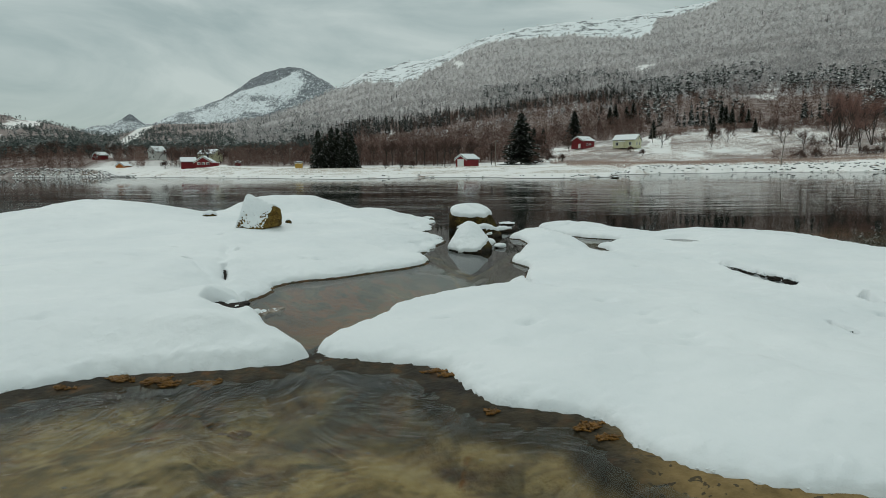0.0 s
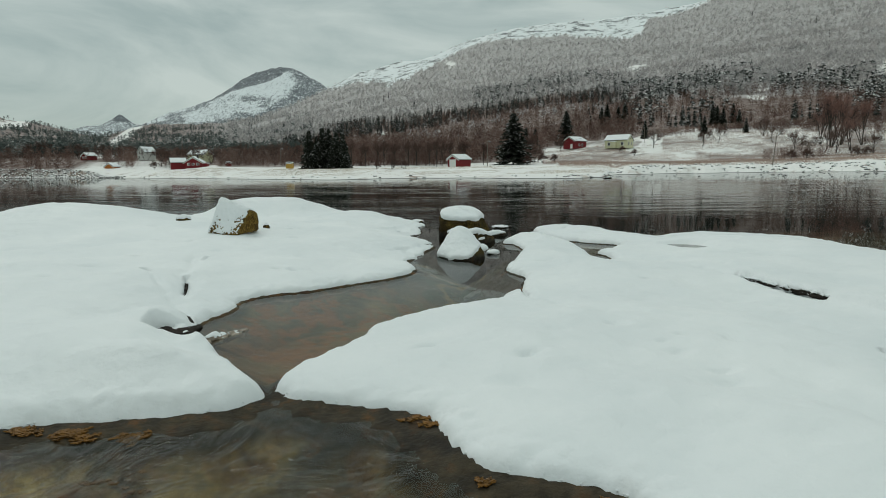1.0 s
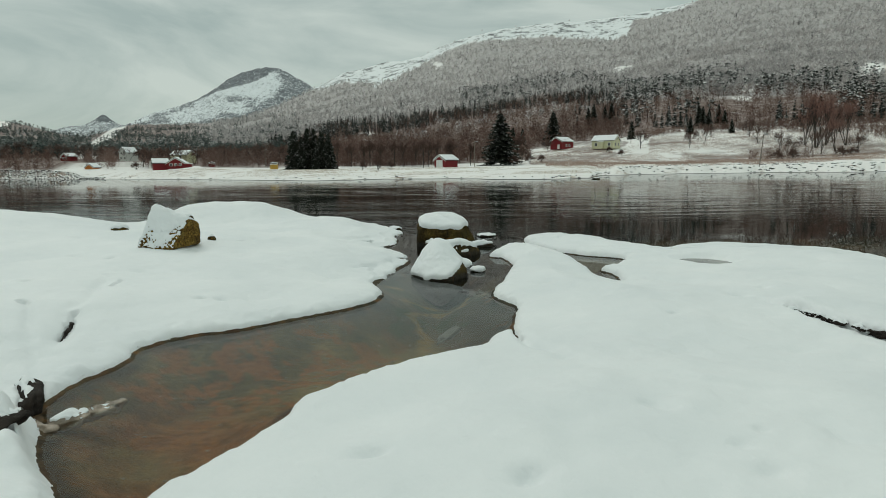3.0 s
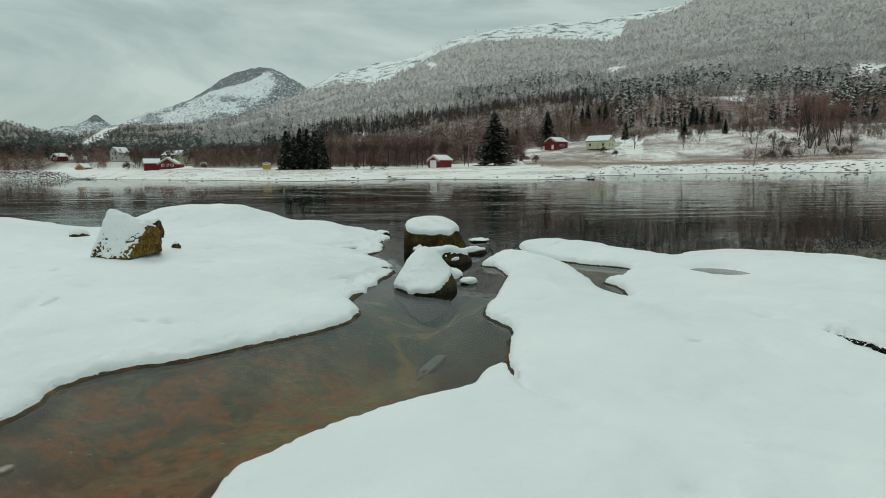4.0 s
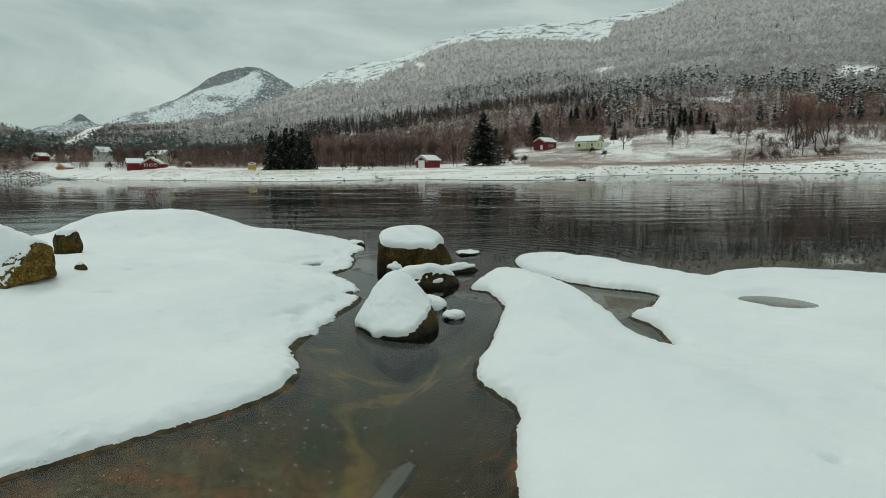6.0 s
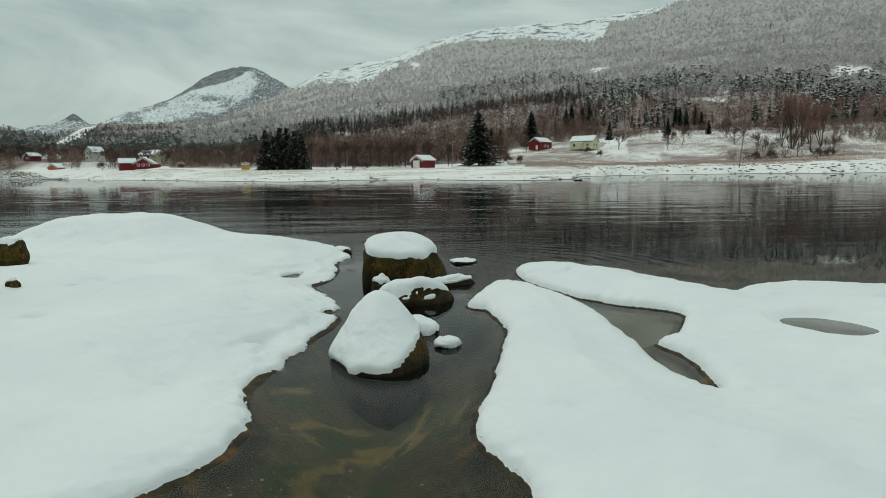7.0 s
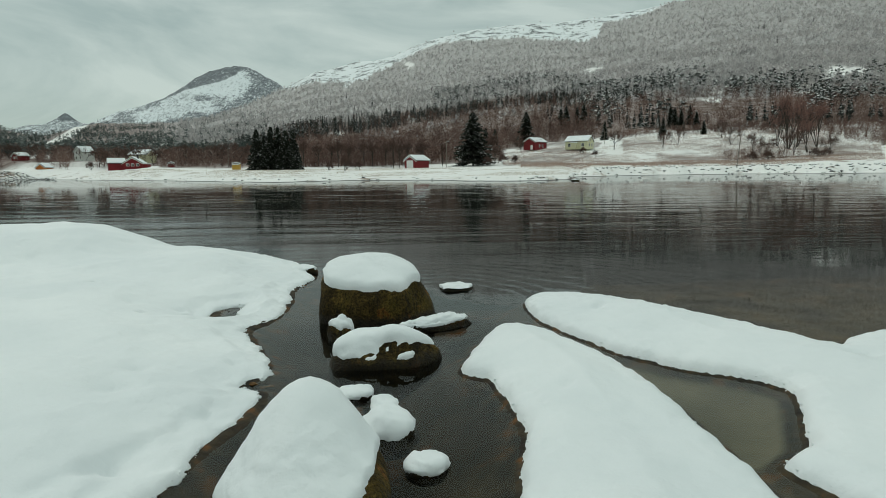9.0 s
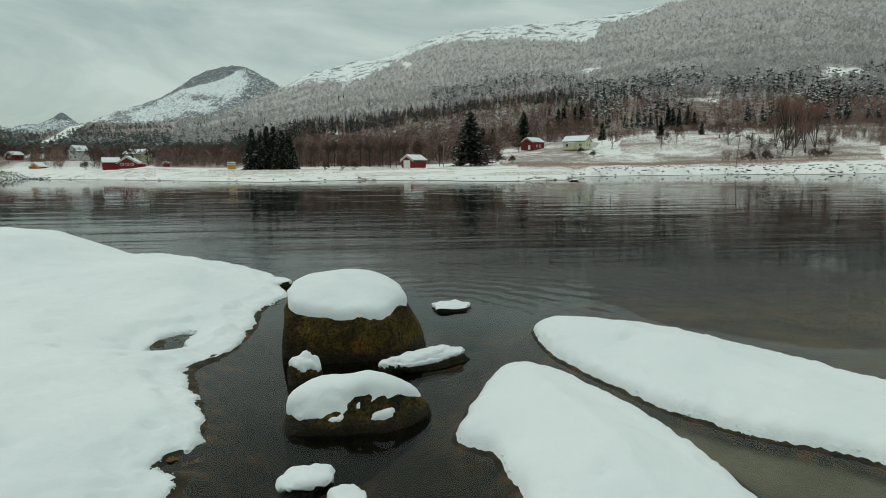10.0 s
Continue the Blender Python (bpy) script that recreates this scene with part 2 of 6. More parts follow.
    base = blend(nt, maths(nt, "MULTIPLY", pond, ranged(nt, z, -0.02, -0.06)), base, ramped(nt, noisy(nt, 1.6, 5, 0.6), [(0.35, (0.15, 0.13, 0.09)), (0.65, (0.25, 0.215, 0.15))]))
    nt.links.new(base, b.inputs["Base Color"])
    bump(nt, b, blend(nt, 0.4, noisy(nt, 6, 5), noisy(nt, 34, 4)), 0.7, 0.05)
    return m


def make_water():
    m, nt, b = material("clear_fjord_water")
    nt.nodes.remove(b)
    g, s = world_xyz(nt)
    y = s.outputs["Y"]
    flat = node(nt, "ShaderNodeMapping", [("Vector", g.outputs["Position"])])
    flat.inputs["Scale"].default_value = (0.15, 1.0, 1.0)
    swell = noisy(nt, 0.75, 2, 0.4, flat.outputs[0])
    chop = noisy(nt, 3.0, 4, 0.62, flat.outputs[0], 0.4)
    open_sea = ranged(nt, y, 14.5, 24.0)
    stream = ranged(nt, y, 5.0, 3.6)
    # the current fans out from the gap between the two skerries
    dx, dy = (nt.nodes.new("ShaderNodeMath") for _ in range(2))
    for n, source, at in ((dx, s.outputs["X"], -1.05), (dy, y, 4.95)):
        n.operation = "SUBTRACT"
        nt.links.new(source, n.inputs[0])
        n.inputs[1].default_value = at
    turn = nt.nodes.new("ShaderNodeMath")
    turn.operation = "ARCTAN2"
    nt.links.new(dx.outputs[0], turn.inputs[0])
    nt.links.new(dy.outputs[0], turn.inputs[1])
    spin = node(nt, "ShaderNodeCombineXYZ", [("X", dx.outputs[0]), ("Y", dy.outputs[0])])
    reach = nt.nodes.new("ShaderNodeVectorMath")
    reach.operation = "LENGTH"
    nt.links.new(spin.outputs[0], reach.inputs[0])
    fan = node(nt, "ShaderNodeCombineXYZ", [("X", turn.outputs[0]), ("Y", reach.outputs["Value"])])
    fanned = node(nt, "ShaderNodeMapping", [("Vector", fan.outputs[0])])
    fanned.inputs["Scale"].default_value = (3.4, 1.5, 1.0)
    runs = noisy(nt, 1.0, 3.0, 0.5, fanned.outputs[0], 2.2)
    calm = node(nt, "ShaderNodeMapping", [("Vector", g.outputs["Position"])])
    calm.inputs["Scale"].default_value = (0.12, 1.0, 1.0)
    ruffled = ranged(nt, noisy(nt, 0.16, 4, 0.6, calm.outputs[0]), 0.38, 0.62, 0.55, 1.0)
    open_sea = maths(nt, "MULTIPLY", maths(nt, "MULTIPLY", open_sea, ruffled), ranged(nt, y, 95.0, 25.0, 0.10, 1.0))
    fine = noisy(nt, 9.0, 3, 0.6, flat.outputs[0], 0.3)
    h = maths(nt, "ADD", maths(nt, "ADD", maths(nt, "MULTIPLY", swell, 0.80), maths(nt, "MULTIPLY", chop, ranged(nt, y, 45.0, 18.0, 0.05, 0.20))), maths(nt, "MULTIPLY", fine, ranged(nt, y, 26.0, 16.0, 0.0, 0.06)))
    # faint rings that spread from the boulders
    ring = nt.nodes.new("ShaderNodeVectorMath")
    ring.operation = "DISTANCE"
    nt.links.new(g.outputs["Position"], ring.inputs[0])
    ring.inputs[1].default_value = (0.9, 14.9, 0.0)
    spread = ring.outputs["Value"]
    wavy = nt.nodes.new("ShaderNodeMath")
    wavy.operation = "SINE"
    nt.links.new(maths_free(nt, "ADD", maths_free(nt, "MULTIPLY", spread, 19.0), maths_free(nt, "MULTIPLY", noisy(nt, 0.9, 3, 0.5, g.outputs["Position"]), 16.0)), wavy.inputs[0])
    rings = maths(nt, "MULTIPLY", maths(nt, "MULTIPLY", ranged(nt, spread, 1.3, 1.8), ranged(nt, spread, 6.5, 2.2)), ranged(nt, y, 14.7, 15.6))
    b1 = node(nt, "ShaderNodeBump", [("Height", h), ("Strength", maths(nt, "ADD", maths(nt, "MULTIPLY", open_sea, 0.55), 0.010))], Distance=0.075)
    b3 = node(nt, "ShaderNodeBump", [("Height", wavy.outputs[0]), ("Strength", maths(nt, "MULTIPLY", rings, 0.13)), ("Normal", b1.outputs[0])], Distance=0.006)
    b2 = node(nt, "ShaderNodeBump", [("Height", runs), ("Strength", maths(nt, "MULTIPLY", stream, 0.32)), ("Normal", b3.outputs[0])], Distance=0.16)
    fres = node(nt, "ShaderNodeFresnel", [("Normal", b2.outputs[0])], IOR=1.26)
    gloss = node(nt, "ShaderNodeBsdfGlossy", [("Normal", b2.outputs[0])], Roughness=0.012)
    clear = node(nt, "ShaderNodeBsdfTransparent")
    clear.inputs["Color"].default_value = (0.88, 0.90, 0.86, 1)
    mix = node(nt, "ShaderNodeMixShader", [(0, fres.outputs[0]), (1, clear.outputs[0]), (2, gloss.outputs[0])])
    nt.links.new(mix.outputs[0], nt.nodes["Material Output"].inputs["Surface"])
    return m


def make_hill():
    m, nt, b = material("snowed_ground", 0.8, 0, 0.2)
    grass = ramped(nt, noisy(nt, 0.35, 5), [(0.3, (0.20, 0.135, 0.10)), (0.7, (0.40, 0.30, 0.225))])
    cover = maths(nt, "MULTIPLY", ranged(nt, noisy(nt, 0.16, 8, 0.78), 0.33, 0.46), up_facing(nt, 0.66, 0.86))
    _, s = world_xyz(nt)
    tidal = ranged(nt, s.outputs["Z"], 0.01, 0.09)
    base = blend(nt, cover, grass, (0.89, 0.865, 0.845))
    under = nt.nodes.new("ShaderNodeAttribute")
    under.attribute_name = "undergrowth"
    lichen = nt.nodes.new("ShaderNodeAttribute")
    lichen.attribute_name = "hoar_frost"
    low = ramped(nt, noisy(nt, 0.22, 6, 0.7), [(0.30, (0.080, 0.050, 0.042)), (0.50, (0.185, 0.122, 0.102)), (0.70, (0.52, 0.48, 0.47))])
    high = ramped(nt, noisy(nt, 0.16, 7, 0.75), [(0.30, (0.195, 0.176, 0.173)), (0.48, (0.41, 0.378, 0.372)), (0.66, (0.69, 0.66, 0.65))])
    scrub = blend(nt, lichen.outputs["Fac"], low, high)
    base = blend(nt, maths(nt, "MULTIPLY", under.outputs["Fac"], 0.97), base, scrub)
    top = nt.nodes.new("ShaderNodeAttribute")
    top.attribute_name = "open_snow"
    crags = ranged(nt, noisy(nt, 0.03, 9, 0.78), 0.41, 0.49)
    base = blend(nt, top.outputs["Fac"], base, blend(nt, crags, (0.16, 0.165, 0.17), (0.86, 0.88, 0.89)))
    # under deep water the ground colour itself holds the water's loss of light
    base = blend(nt, tidal, blend(nt, ranged(nt, s.outputs["Z"], -0.5, -0.1), (0.010, 0.012, 0.011), (0.035, 0.032, 0.028)), base)
    nt.links.new(base, b.inputs["Base Color"])
    bump(nt, b, noisy(nt, 0.8, 5), 0.6, 0.4)
    return m


def make_peak():
    m, nt, b = material("snow_streaked_rock", 0.85, 0, 0.15)
    where = nt.nodes.new("ShaderNodeTexCoord").outputs["Object"]
    tilt = node(nt, "ShaderNodeMapping", [("Vector", where)])
    tilt.inputs["Scale"].default_value, tilt.inputs["Rotation"].default_value = (0.5, 0.5, 3.6), (0, radians(14), 0)
    gully = node(nt, "ShaderNodeMapping", [("Vector", where)])
    gully.inputs["Scale"].default_value, gully.inputs["Rotation"].default_value = (2.6, 0.6, 0.7), (0, radians(-28), 0)
    rock = ramped(nt, noisy(nt, 0.03, 8, 0.75), [(0.32, (0.10, 0.110, 0.125)), (0.55, (0.21, 0.222, 0.24)), (0.75, (0.36, 0.375, 0.395))])
    bare_rock = nt.nodes.new("ShaderNodeAttribute")
    bare_rock.attribute_name = "bare_rock"
    ledges = noisy(nt, 0.085, 9, 0.76, tilt.outputs[0])
    chutes = noisy(nt, 0.05, 7, 0.72, gully.outputs[0])
    held = maths(nt, "SUBTRACT", blend(nt, 0.4, ledges, chutes), maths(nt, "MULTIPLY", bare_rock.outputs["Fac"], 0.30))
    lying = ranged(nt, held, 0.40, 0.46)
    nt.links.new(blend(nt, lying, rock, (0.82, 0.85, 0.87)), b.inputs["Base Color"])
    return m


BOULDER, GOLDROCK, BED, WATER, HILL, PEAK = make_boulder(), make_boulder("golden_lichen_rock", 0.8), make_bed(), make_water(), make_hill(), make_peak()
NEEDLES = snowy("snowy_spruce_needles", (0.018, 0.022, 0.013), 0.25, 0.8, 1.3, (0.50, 0.66))
NEEDLES_FAR = snowy("frosted_spruce_needles", (0.020, 0.022, 0.018), 0.30, 0.85, 0.6, (0.48, 0.66))
PINE_FAR = snowy("frosted_pine_needles", (0.060, 0.075, 0.068), 0.45, 1.0, 0.05, (0.44, 0.78))
PINE_DARK = snowy("snow_laden_pine_needles", (0.026, 0.028, 0.023), 0.25, 0.85, 0.5, (0.45, 0.64))
TWIGS = twiggy("bare_birch_twigs", (0.064, 0.039, 0.032), (0.185, 0.112, 0.092), (0.44, 0.36, 0.33))
TWIGS_RED = plain("reddish_birch_twigs", (0.27, 0.145, 0.12), 0.9, 0.3, 0.6)
FROST = twiggy("hoar_frosted_twigs", (0.27, 0.254, 0.252), (0.585, 0.555, 0.552), (0.86, 0.83, 0.825))
BARK = plain("dark_bark", (0.06, 0.05, 0.042), 0.9, 0.3, 4.0, 0.5)
REEDS = plain("dry_reeds", (0.52, 0.43, 0.34), 0.9, 0.3, 0.5)
SHRUB = plain("brown_heath", (0.42, 0.30, 0.25), 0.9, 0.3, 0.5)
RED = plain("red_painted_boards", (0.18, 0.017, 0.020), 0.75, 0.18, 0.7)
WHITE = plain("white_painted_boards", (0.74, 0.74, 0.71), 0.6, 0.06, 0.7)
CREAM = plain("cream_painted_boards", (0.62, 0.60, 0.40), 0.7, 0.07, 0.7)
ORANGE = plain("orange_painted_boards", (0.46, 0.15, 0.03), 0.7, 0.12, 0.7)
YELLOW = plain("ochre_painted_boards", (0.50, 0.30, 0.06), 0.7, 0.12, 0.7)
GREYWOOD = plain("weathered_grey_wood", (0.22, 0.19, 0.16), 0.9, 0.25, 2.0, 0.4)
ROOFING = plain("dark_roof_boards", (0.05, 0.045, 0.045), 0.8, 0.2, 1.0)
GLASS = plain("dark_window_glass", (0.035, 0.04, 0.045), 0.08, 0.1, 1.0, 0.0)
METAL = plain("galvanised_metal", (0.45, 0.46, 0.46), 0.45, 0.1, 5.0, 0.1, 0.9)
KELP = plain("rust_brown_bladderwrack", (0.21, 0.095, 0.016), 0.45, 0.6, 20.0, 0.4)
STONE = snowy("snowed_shore_stone", (0.10, 0.092, 0.085), 0.05, 0.35, 0.8, (0.22, 0.36))
BLACKROCK = plain("black_wet_rock", (0.018, 0.0125, 0.009), 0.85, 0.8, 14.0, 0.9)
GLAZE = plain("icy_brown_glaze", (0.29, 0.235, 0.185), 0.22, 0.45, 9.0, 0.6)
PUDDLE = plain("thin_brown_grey_ice", (0.15, 0.14, 0.12), 0.16, 0.25, 4.0, 0.15)
PEBBLE = plain("pale_pebble", (0.26, 0.24, 0.20), 0.7, 0.4, 3.0, 0.2)
ICE = plain("thin_grey_ice", (0.19, 0.185, 0.165), 0.6, 0.2, 5.0, 0.3)


# ---- shape helpers ----
RNG = np.random.default_rng(7)
TABLE = RNG.random((256, 256))


def value_noise(x, y, seed=0):
    x, y = np.asarray(x, float) + seed * 17.3, np.asarray(y, float) + seed * 9.7
    i, j = np.floor(x).astype(int), np.floor(y).astype(int)
    a, b = x - i, y - j
    a, b = a * a * (3 - 2 * a), b * b * (3 - 2 * b)
    t = TABLE
    return ((t[i % 256, j % 256] * (1 - a) + t[(i + 1) % 256, j % 256] * a) * (1 - b)
            + (t[i % 256, (j + 1) % 256] * (1 - a) + t[(i + 1) % 256, (j + 1) % 256] * a) * b) * 2 - 1


def fbm(x, y, octaves=4, seed=0, fall=0.5):
    total_, amp, norm = 0.0, 1.0, 0.0
    for k in range(octaves):
        total_ = total_ + amp * value_noise(x * 2**k, y * 2**k, seed + k * 3)
        norm, amp = norm + amp, amp * fall
    return total_ / norm


def step(v, lo, hi):
    t = np.clip((np.asarray(v, float) - lo) / (hi - lo), 0, 1)
    return t * t * (3 - 2 * t)


def mesh_of(name, verts, faces, mat, smooth=True):
    me = bpy.data.meshes.new(name)
    verts = np.asarray(verts, float)
    if isinstance(faces, np.ndarray):
        n, k = faces.shape
        me.vertices.add(len(verts))
        me.vertices.foreach_set("co", verts.ravel())
        me.loops.add(n * k)
        me.loops.foreach_set("vertex_index", faces.ravel().astype(np.int32))
        me.polygons.add(n)
        me.polygons.foreach_set("loop_start", np.arange(0, n * k, k, dtype=np.int32))
        me.update(calc_edges=True)
        me.validate()
    else:
        me.from_pydata(verts.tolist(), [], faces)
    me.polygons.foreach_set("use_smooth", np.full(len(me.polygons), smooth))
    me.materials.append(mat)
    me.update()
    return me


def part(name, bm, mat, parent=None, label=""):
    """One bmesh or mesh as one object, under its thing."""
    if isinstance(bm, bmesh.types.BMesh):
        me = bpy.data.meshes.new(name)
        bm.to_mesh(me)
        bm.free()
        me.materials.append(mat)
    else:
        me = bm
    ob = new(name, me)
    ob.parent = parent
    if label:
        ob["label"] = label
    return ob


def thing(name, place, label, category, group="", turn=0.0):
    ob = new(name)
    ob.empty_display_size = 0.2
    ob.matrix_world = pose(*place, 0, 0, turn)
    return tagged(ob, label, category, group)


def box(bm, x0, x1, y0, y1, z0, z1, bevel=0.0):
    made = bmesh.ops.create_cube(bm, size=1, matrix=Matrix.LocRotScale(((x0 + x1) / 2, (y0 + y1) / 2, (z0 + z1) / 2), None, (x1 - x0, y1 - y0, z1 - z0)))
    if bevel:
        edges = list({e for v in made["verts"] for e in v.link_edges})
        bmesh.ops.bevel(bm, geom=edges, offset=bevel, segments=2, affect="EDGES")
    return bm


def boxes(*rows, bevel=0.0):
    bm = bmesh.new()
    for row in rows:
        box(bm, *row, bevel=bevel)
    return bm


def grid_faces(mask, index):
    a, b, c, d = index[:-1, :-1], index[1:, :-1], index[1:, 1:], index[:-1, 1:]
    return np.stack([a[mask], b[mask], c[mask], d[mask]], -1)


def sheet(name, xs, ys, z, mat, keep=None):
    """A height field over a grid; keep: which cells stay."""
    gx, gy = np.meshgrid(xs, ys, indexing="ij")
    index = np.arange(gx.size).reshape(gx.shape)
    if keep is None:
        keep = np.ones((len(xs) - 1, len(ys) - 1), bool)
    faces = grid_faces(keep, index)
    used = np.unique(faces)
    remap = np.zeros(gx.size, int)
    remap[used] = np.arange(len(used))
    verts = np.stack([gx.ravel(), gy.ravel(), np.asarray(z).ravel()], -1)[used]
    return mesh_of(name, verts, remap[faces], mat)


def rounded(points, times=2):
    """A closed outline with its corners cut, twice."""
    p = np.array(points, float)
    for _ in range(times):
        q = np.roll(p, -1, 0)
        p = np.stack([0.8 * p + 0.2 * q, 0.2 * p + 0.8 * q], 1).reshape(-1, 2)
    return p


def inside_by(x, y, outline):
    """How far each point lies inside a closed outline, negative outside."""
    x, y = np.asarray(x, float), np.asarray(y, float)
    best, winding = np.full(x.shape, 1e9), np.zeros(x.shape, bool)
    for (ax, ay), (bx, by) in zip(outline, np.roll(outline, -1, 0)):
        dx, dy = bx - ax, by - ay
        t = np.clip(((x - ax) * dx + (y - ay) * dy) / max(dx * dx + dy * dy, 1e-9), 0, 1)
        best = np.minimum(best, (x - ax - t * dx) ** 2 + (y - ay - t * dy) ** 2)
        if ay != by:
            winding ^= ((ay > y) != (by > y)) & (x < (bx - ax) * (y - ay) / (by - ay) + ax)
    return np.where(winding, 1, -1) * np.sqrt(best)


# ---- the snowed skerries and the bed round them ----
WEST = rounded([(-12, 2.4), (-6, 3.0), (-3.3, 3.45), (-2.75, 4.02), (-2.2, 4.22), (-1.5, 4.28), (-1.2, 4.4), (-1.08, 4.63), (-1.26, 4.88), (-1.54, 5.22), (-1.83, 5.55),
                (-2.0, 5.85), (-2.25, 6.25), (-2.28, 6.75), (-2.12, 7.18), (-2.25, 7.5), (-2.0, 7.95), (-1.55, 8.1), (-1.0, 8.62), (-0.55, 8.98), (-0.34, 9.3), (-0.28, 9.65)]
               + [(-0.47, 10.2), (-0.36, 10.95), (-0.25, 11.4), (-0.08, 11.95), (-0.04, 12.42), (-0.3, 12.5), (-0.1, 12.85), (-0.33, 13.45), (-0.6, 14.1), (-0.42, 14.5), (-0.37, 15.3),
                  (-0.52, 16.2), (-0.3, 16.95), (-0.6, 17.5), (-0.75, 18.3), (-1.6, 19.4), (-3.0, 20.6), (-4.8, 20.6), (-6.0, 19.4), (-6.6, 17.6), (-8.5, 17.2), (-11, 16.0), (-12.5, 12.0)])
EAST = rounded([(-1.06, 4.76), (-0.88, 4.54), (-0.55, 4.43), (0.0, 4.27), (0.09, 3.92), (0.24, 3.62), (0.45, 3.53), (0.82, 3.37), (0.93, 3.22), (0.97, 2.98), (1.2, 2.71), (1.53, 2.54),
                (2.2, 2.45), (4.0, 2.1), (10, 1.6), (11, 7.5), (7.3, 9.1), (7.2, 11.0), (7.2, 12.3), (6.3, 13.0), (5.4, 13.32), (4.66, 13.15), (4.37, 12.78), (4.23, 13.2), (3.86, 13.95)]
               + [(3.42, 14.68), (2.85, 15.05), (2.42, 15.14), (2.24, 14.9), (2.24, 14.1), (2.42, 13.6), (2.62, 13.06), (2.95, 12.58), (3.38, 12.3), (3.48, 12.05), (3.28, 11.68), (3.05, 11.26),
                  (2.85, 11.14), (2.76, 11.08), (2.86, 10.75), (2.82, 10.3), (2.69, 9.84), (2.54, 10.12), (2.53, 10.6), (2.56, 11.0), (2.57, 11.4), (2.58, 11.85), (2.56, 12.35), (2.46, 12.95)]
               + [(2.24, 13.5), (2.0, 13.87), (1.72, 13.75), (1.5, 13.2), (1.29, 12.68), (1.52, 12.52), (1.56, 12.12), (1.6, 11.6), (1.49, 11.27), (1.37, 10.75), (1.24, 10.2), (1.03, 9.6),
                  (1.04, 9.35), (1.15, 9.05), (1.24, 8.82), (1.1, 8.3), (1.03, 7.62), (0.93, 7.7), (0.8, 7.56), (0.72, 7.26), (0.4, 7.1), (-0.1, 6.76), (-0.36, 6.44), (-0.57, 6.22),
                  (-0.59, 5.88), (-0.88, 5.32), (-1.04, 5.05)])
TARN = rounded([(4.1, 11.48), (4.44, 11.46), (4.62, 11.24), (4.66, 10.98), (4.3, 10.88), (4.0, 11.12)])
WEST_HOLE = rounded([(-1.14, 14.74), (-1.16, 15.02), (-0.98, 15.24), (-0.84, 15.16), (-0.90, 14.95), (-0.85, 14.74)])


def ragged(x, y):
    return 0.018 * fbm(x * 4, y * 4, 3, 5) + 0.016 * fbm(x * 15, y * 15, 2, 9, 0.7)


def plateau(x, y, cx, cy, sx, sy):
    return np.exp(-(((x - cx) / sx) ** 2 + ((y - cy) / sy) ** 2) ** 2)


def bell(x, y, cx, cy, sx, sy, turn=0.0):
    c, s = math.cos(turn), math.sin(turn)
    u, v = (x - cx) * c + (y - cy) * s, (y - cy) * c - (x - cx) * s
    return np.exp(-(u / sx) ** 2 - (v / sy) ** 2)


def west_in(x, y):
    d = inside_by(x, y, WEST) + step(y, 8.5, 10.5) * (0.07 * fbm(x * 2.6, y * 2.6, 3, 15) + 0.06 * np.abs(fbm(x * 7, y * 7, 3, 16, 0.7)) - 0.01)
    d = np.minimum(d, -inside_by(x, y, WEST_HOLE))
    return d + ragged(x, y)


def east_in(x, y):
    return inside_by(x, y, EAST) + ragged(x, y)


def snow_height(d, body, x, y, lip, width):
    t = np.clip(d / width, 0, 1)
    h = 0.02 + lip * np.sqrt(np.clip(1 - (1 - t) ** 2, 0, 1)) + body * step(d, 0.0, 1.3)
    h = h + (0.062 * fbm(x * 1.1, y * 1.1, 3, 11) + 0.026 * fbm(x * 3.6, y * 3.6, 4, 12)) * step(d, 0.03, 0.5)
    h = h + 0.024 * fbm(x * 9, y * 9, 3, 13, 0.7) * step(d, 0.0, 0.04) * step(d, 0.32, 0.12)
    return np.where(d < 0, 0.02 + d * 1.6, h)


def trench(x, y, ax, ay, bx, by, wide, deep):
    """A crack in the snow from a to b."""
    dx, dy = bx - ax, by - ay
    t = np.clip(((x - ax) * dx + (y - ay) * dy) / (dx * dx + dy * dy), 0, 1)
    wob = 0.04 * value_noise(x * 3, y * 3, 31)
    return -deep * np.exp(-(((x - ax - t * dx + wob) ** 2 + (y - ay - t * dy + wob) ** 2) / wide**2)) * (0.4 + 0.6 * np.sin(np.pi * np.clip(t, 0.05, 0.95)))


def slot(x, y, ax, ay, bx, by, wide, deep):
    """A steep-sided narrow opening in the snow from a to b."""
    dx, dy = bx - ax, by - ay
    t = np.clip(((x - ax) * dx + (y - ay) * dy) / (dx * dx + dy * dy), 0, 1)
    wide = wide * (0.75 + 0.5 * fbm(x * 9, y * 9, 3, 37))
    return -deep * step(np.hypot(x - ax - t * dx + 0.02 * value_noise(x * 8, y * 8, 35), y - ay - t * dy), wide * 1.25, wide * 0.6)


PITS = np.random.default_rng(77)
PITS = np.stack([PITS.uniform(-6, 7, 110), PITS.uniform(3, 17, 110), PITS.uniform(0.035, 0.10, 110), PITS.uniform(0.01, 0.045, 110)], -1)


def pitted(x, y):
    """Small dents where crust has sunk or drops have fallen."""
    h = 0 * x
    for px, py, wide, deep in PITS:
        h = h - 1.7 * deep * np.exp(-(((x - px) / wide) ** 2 + ((y - py) / (wide * 0.7)) ** 2))
    return h


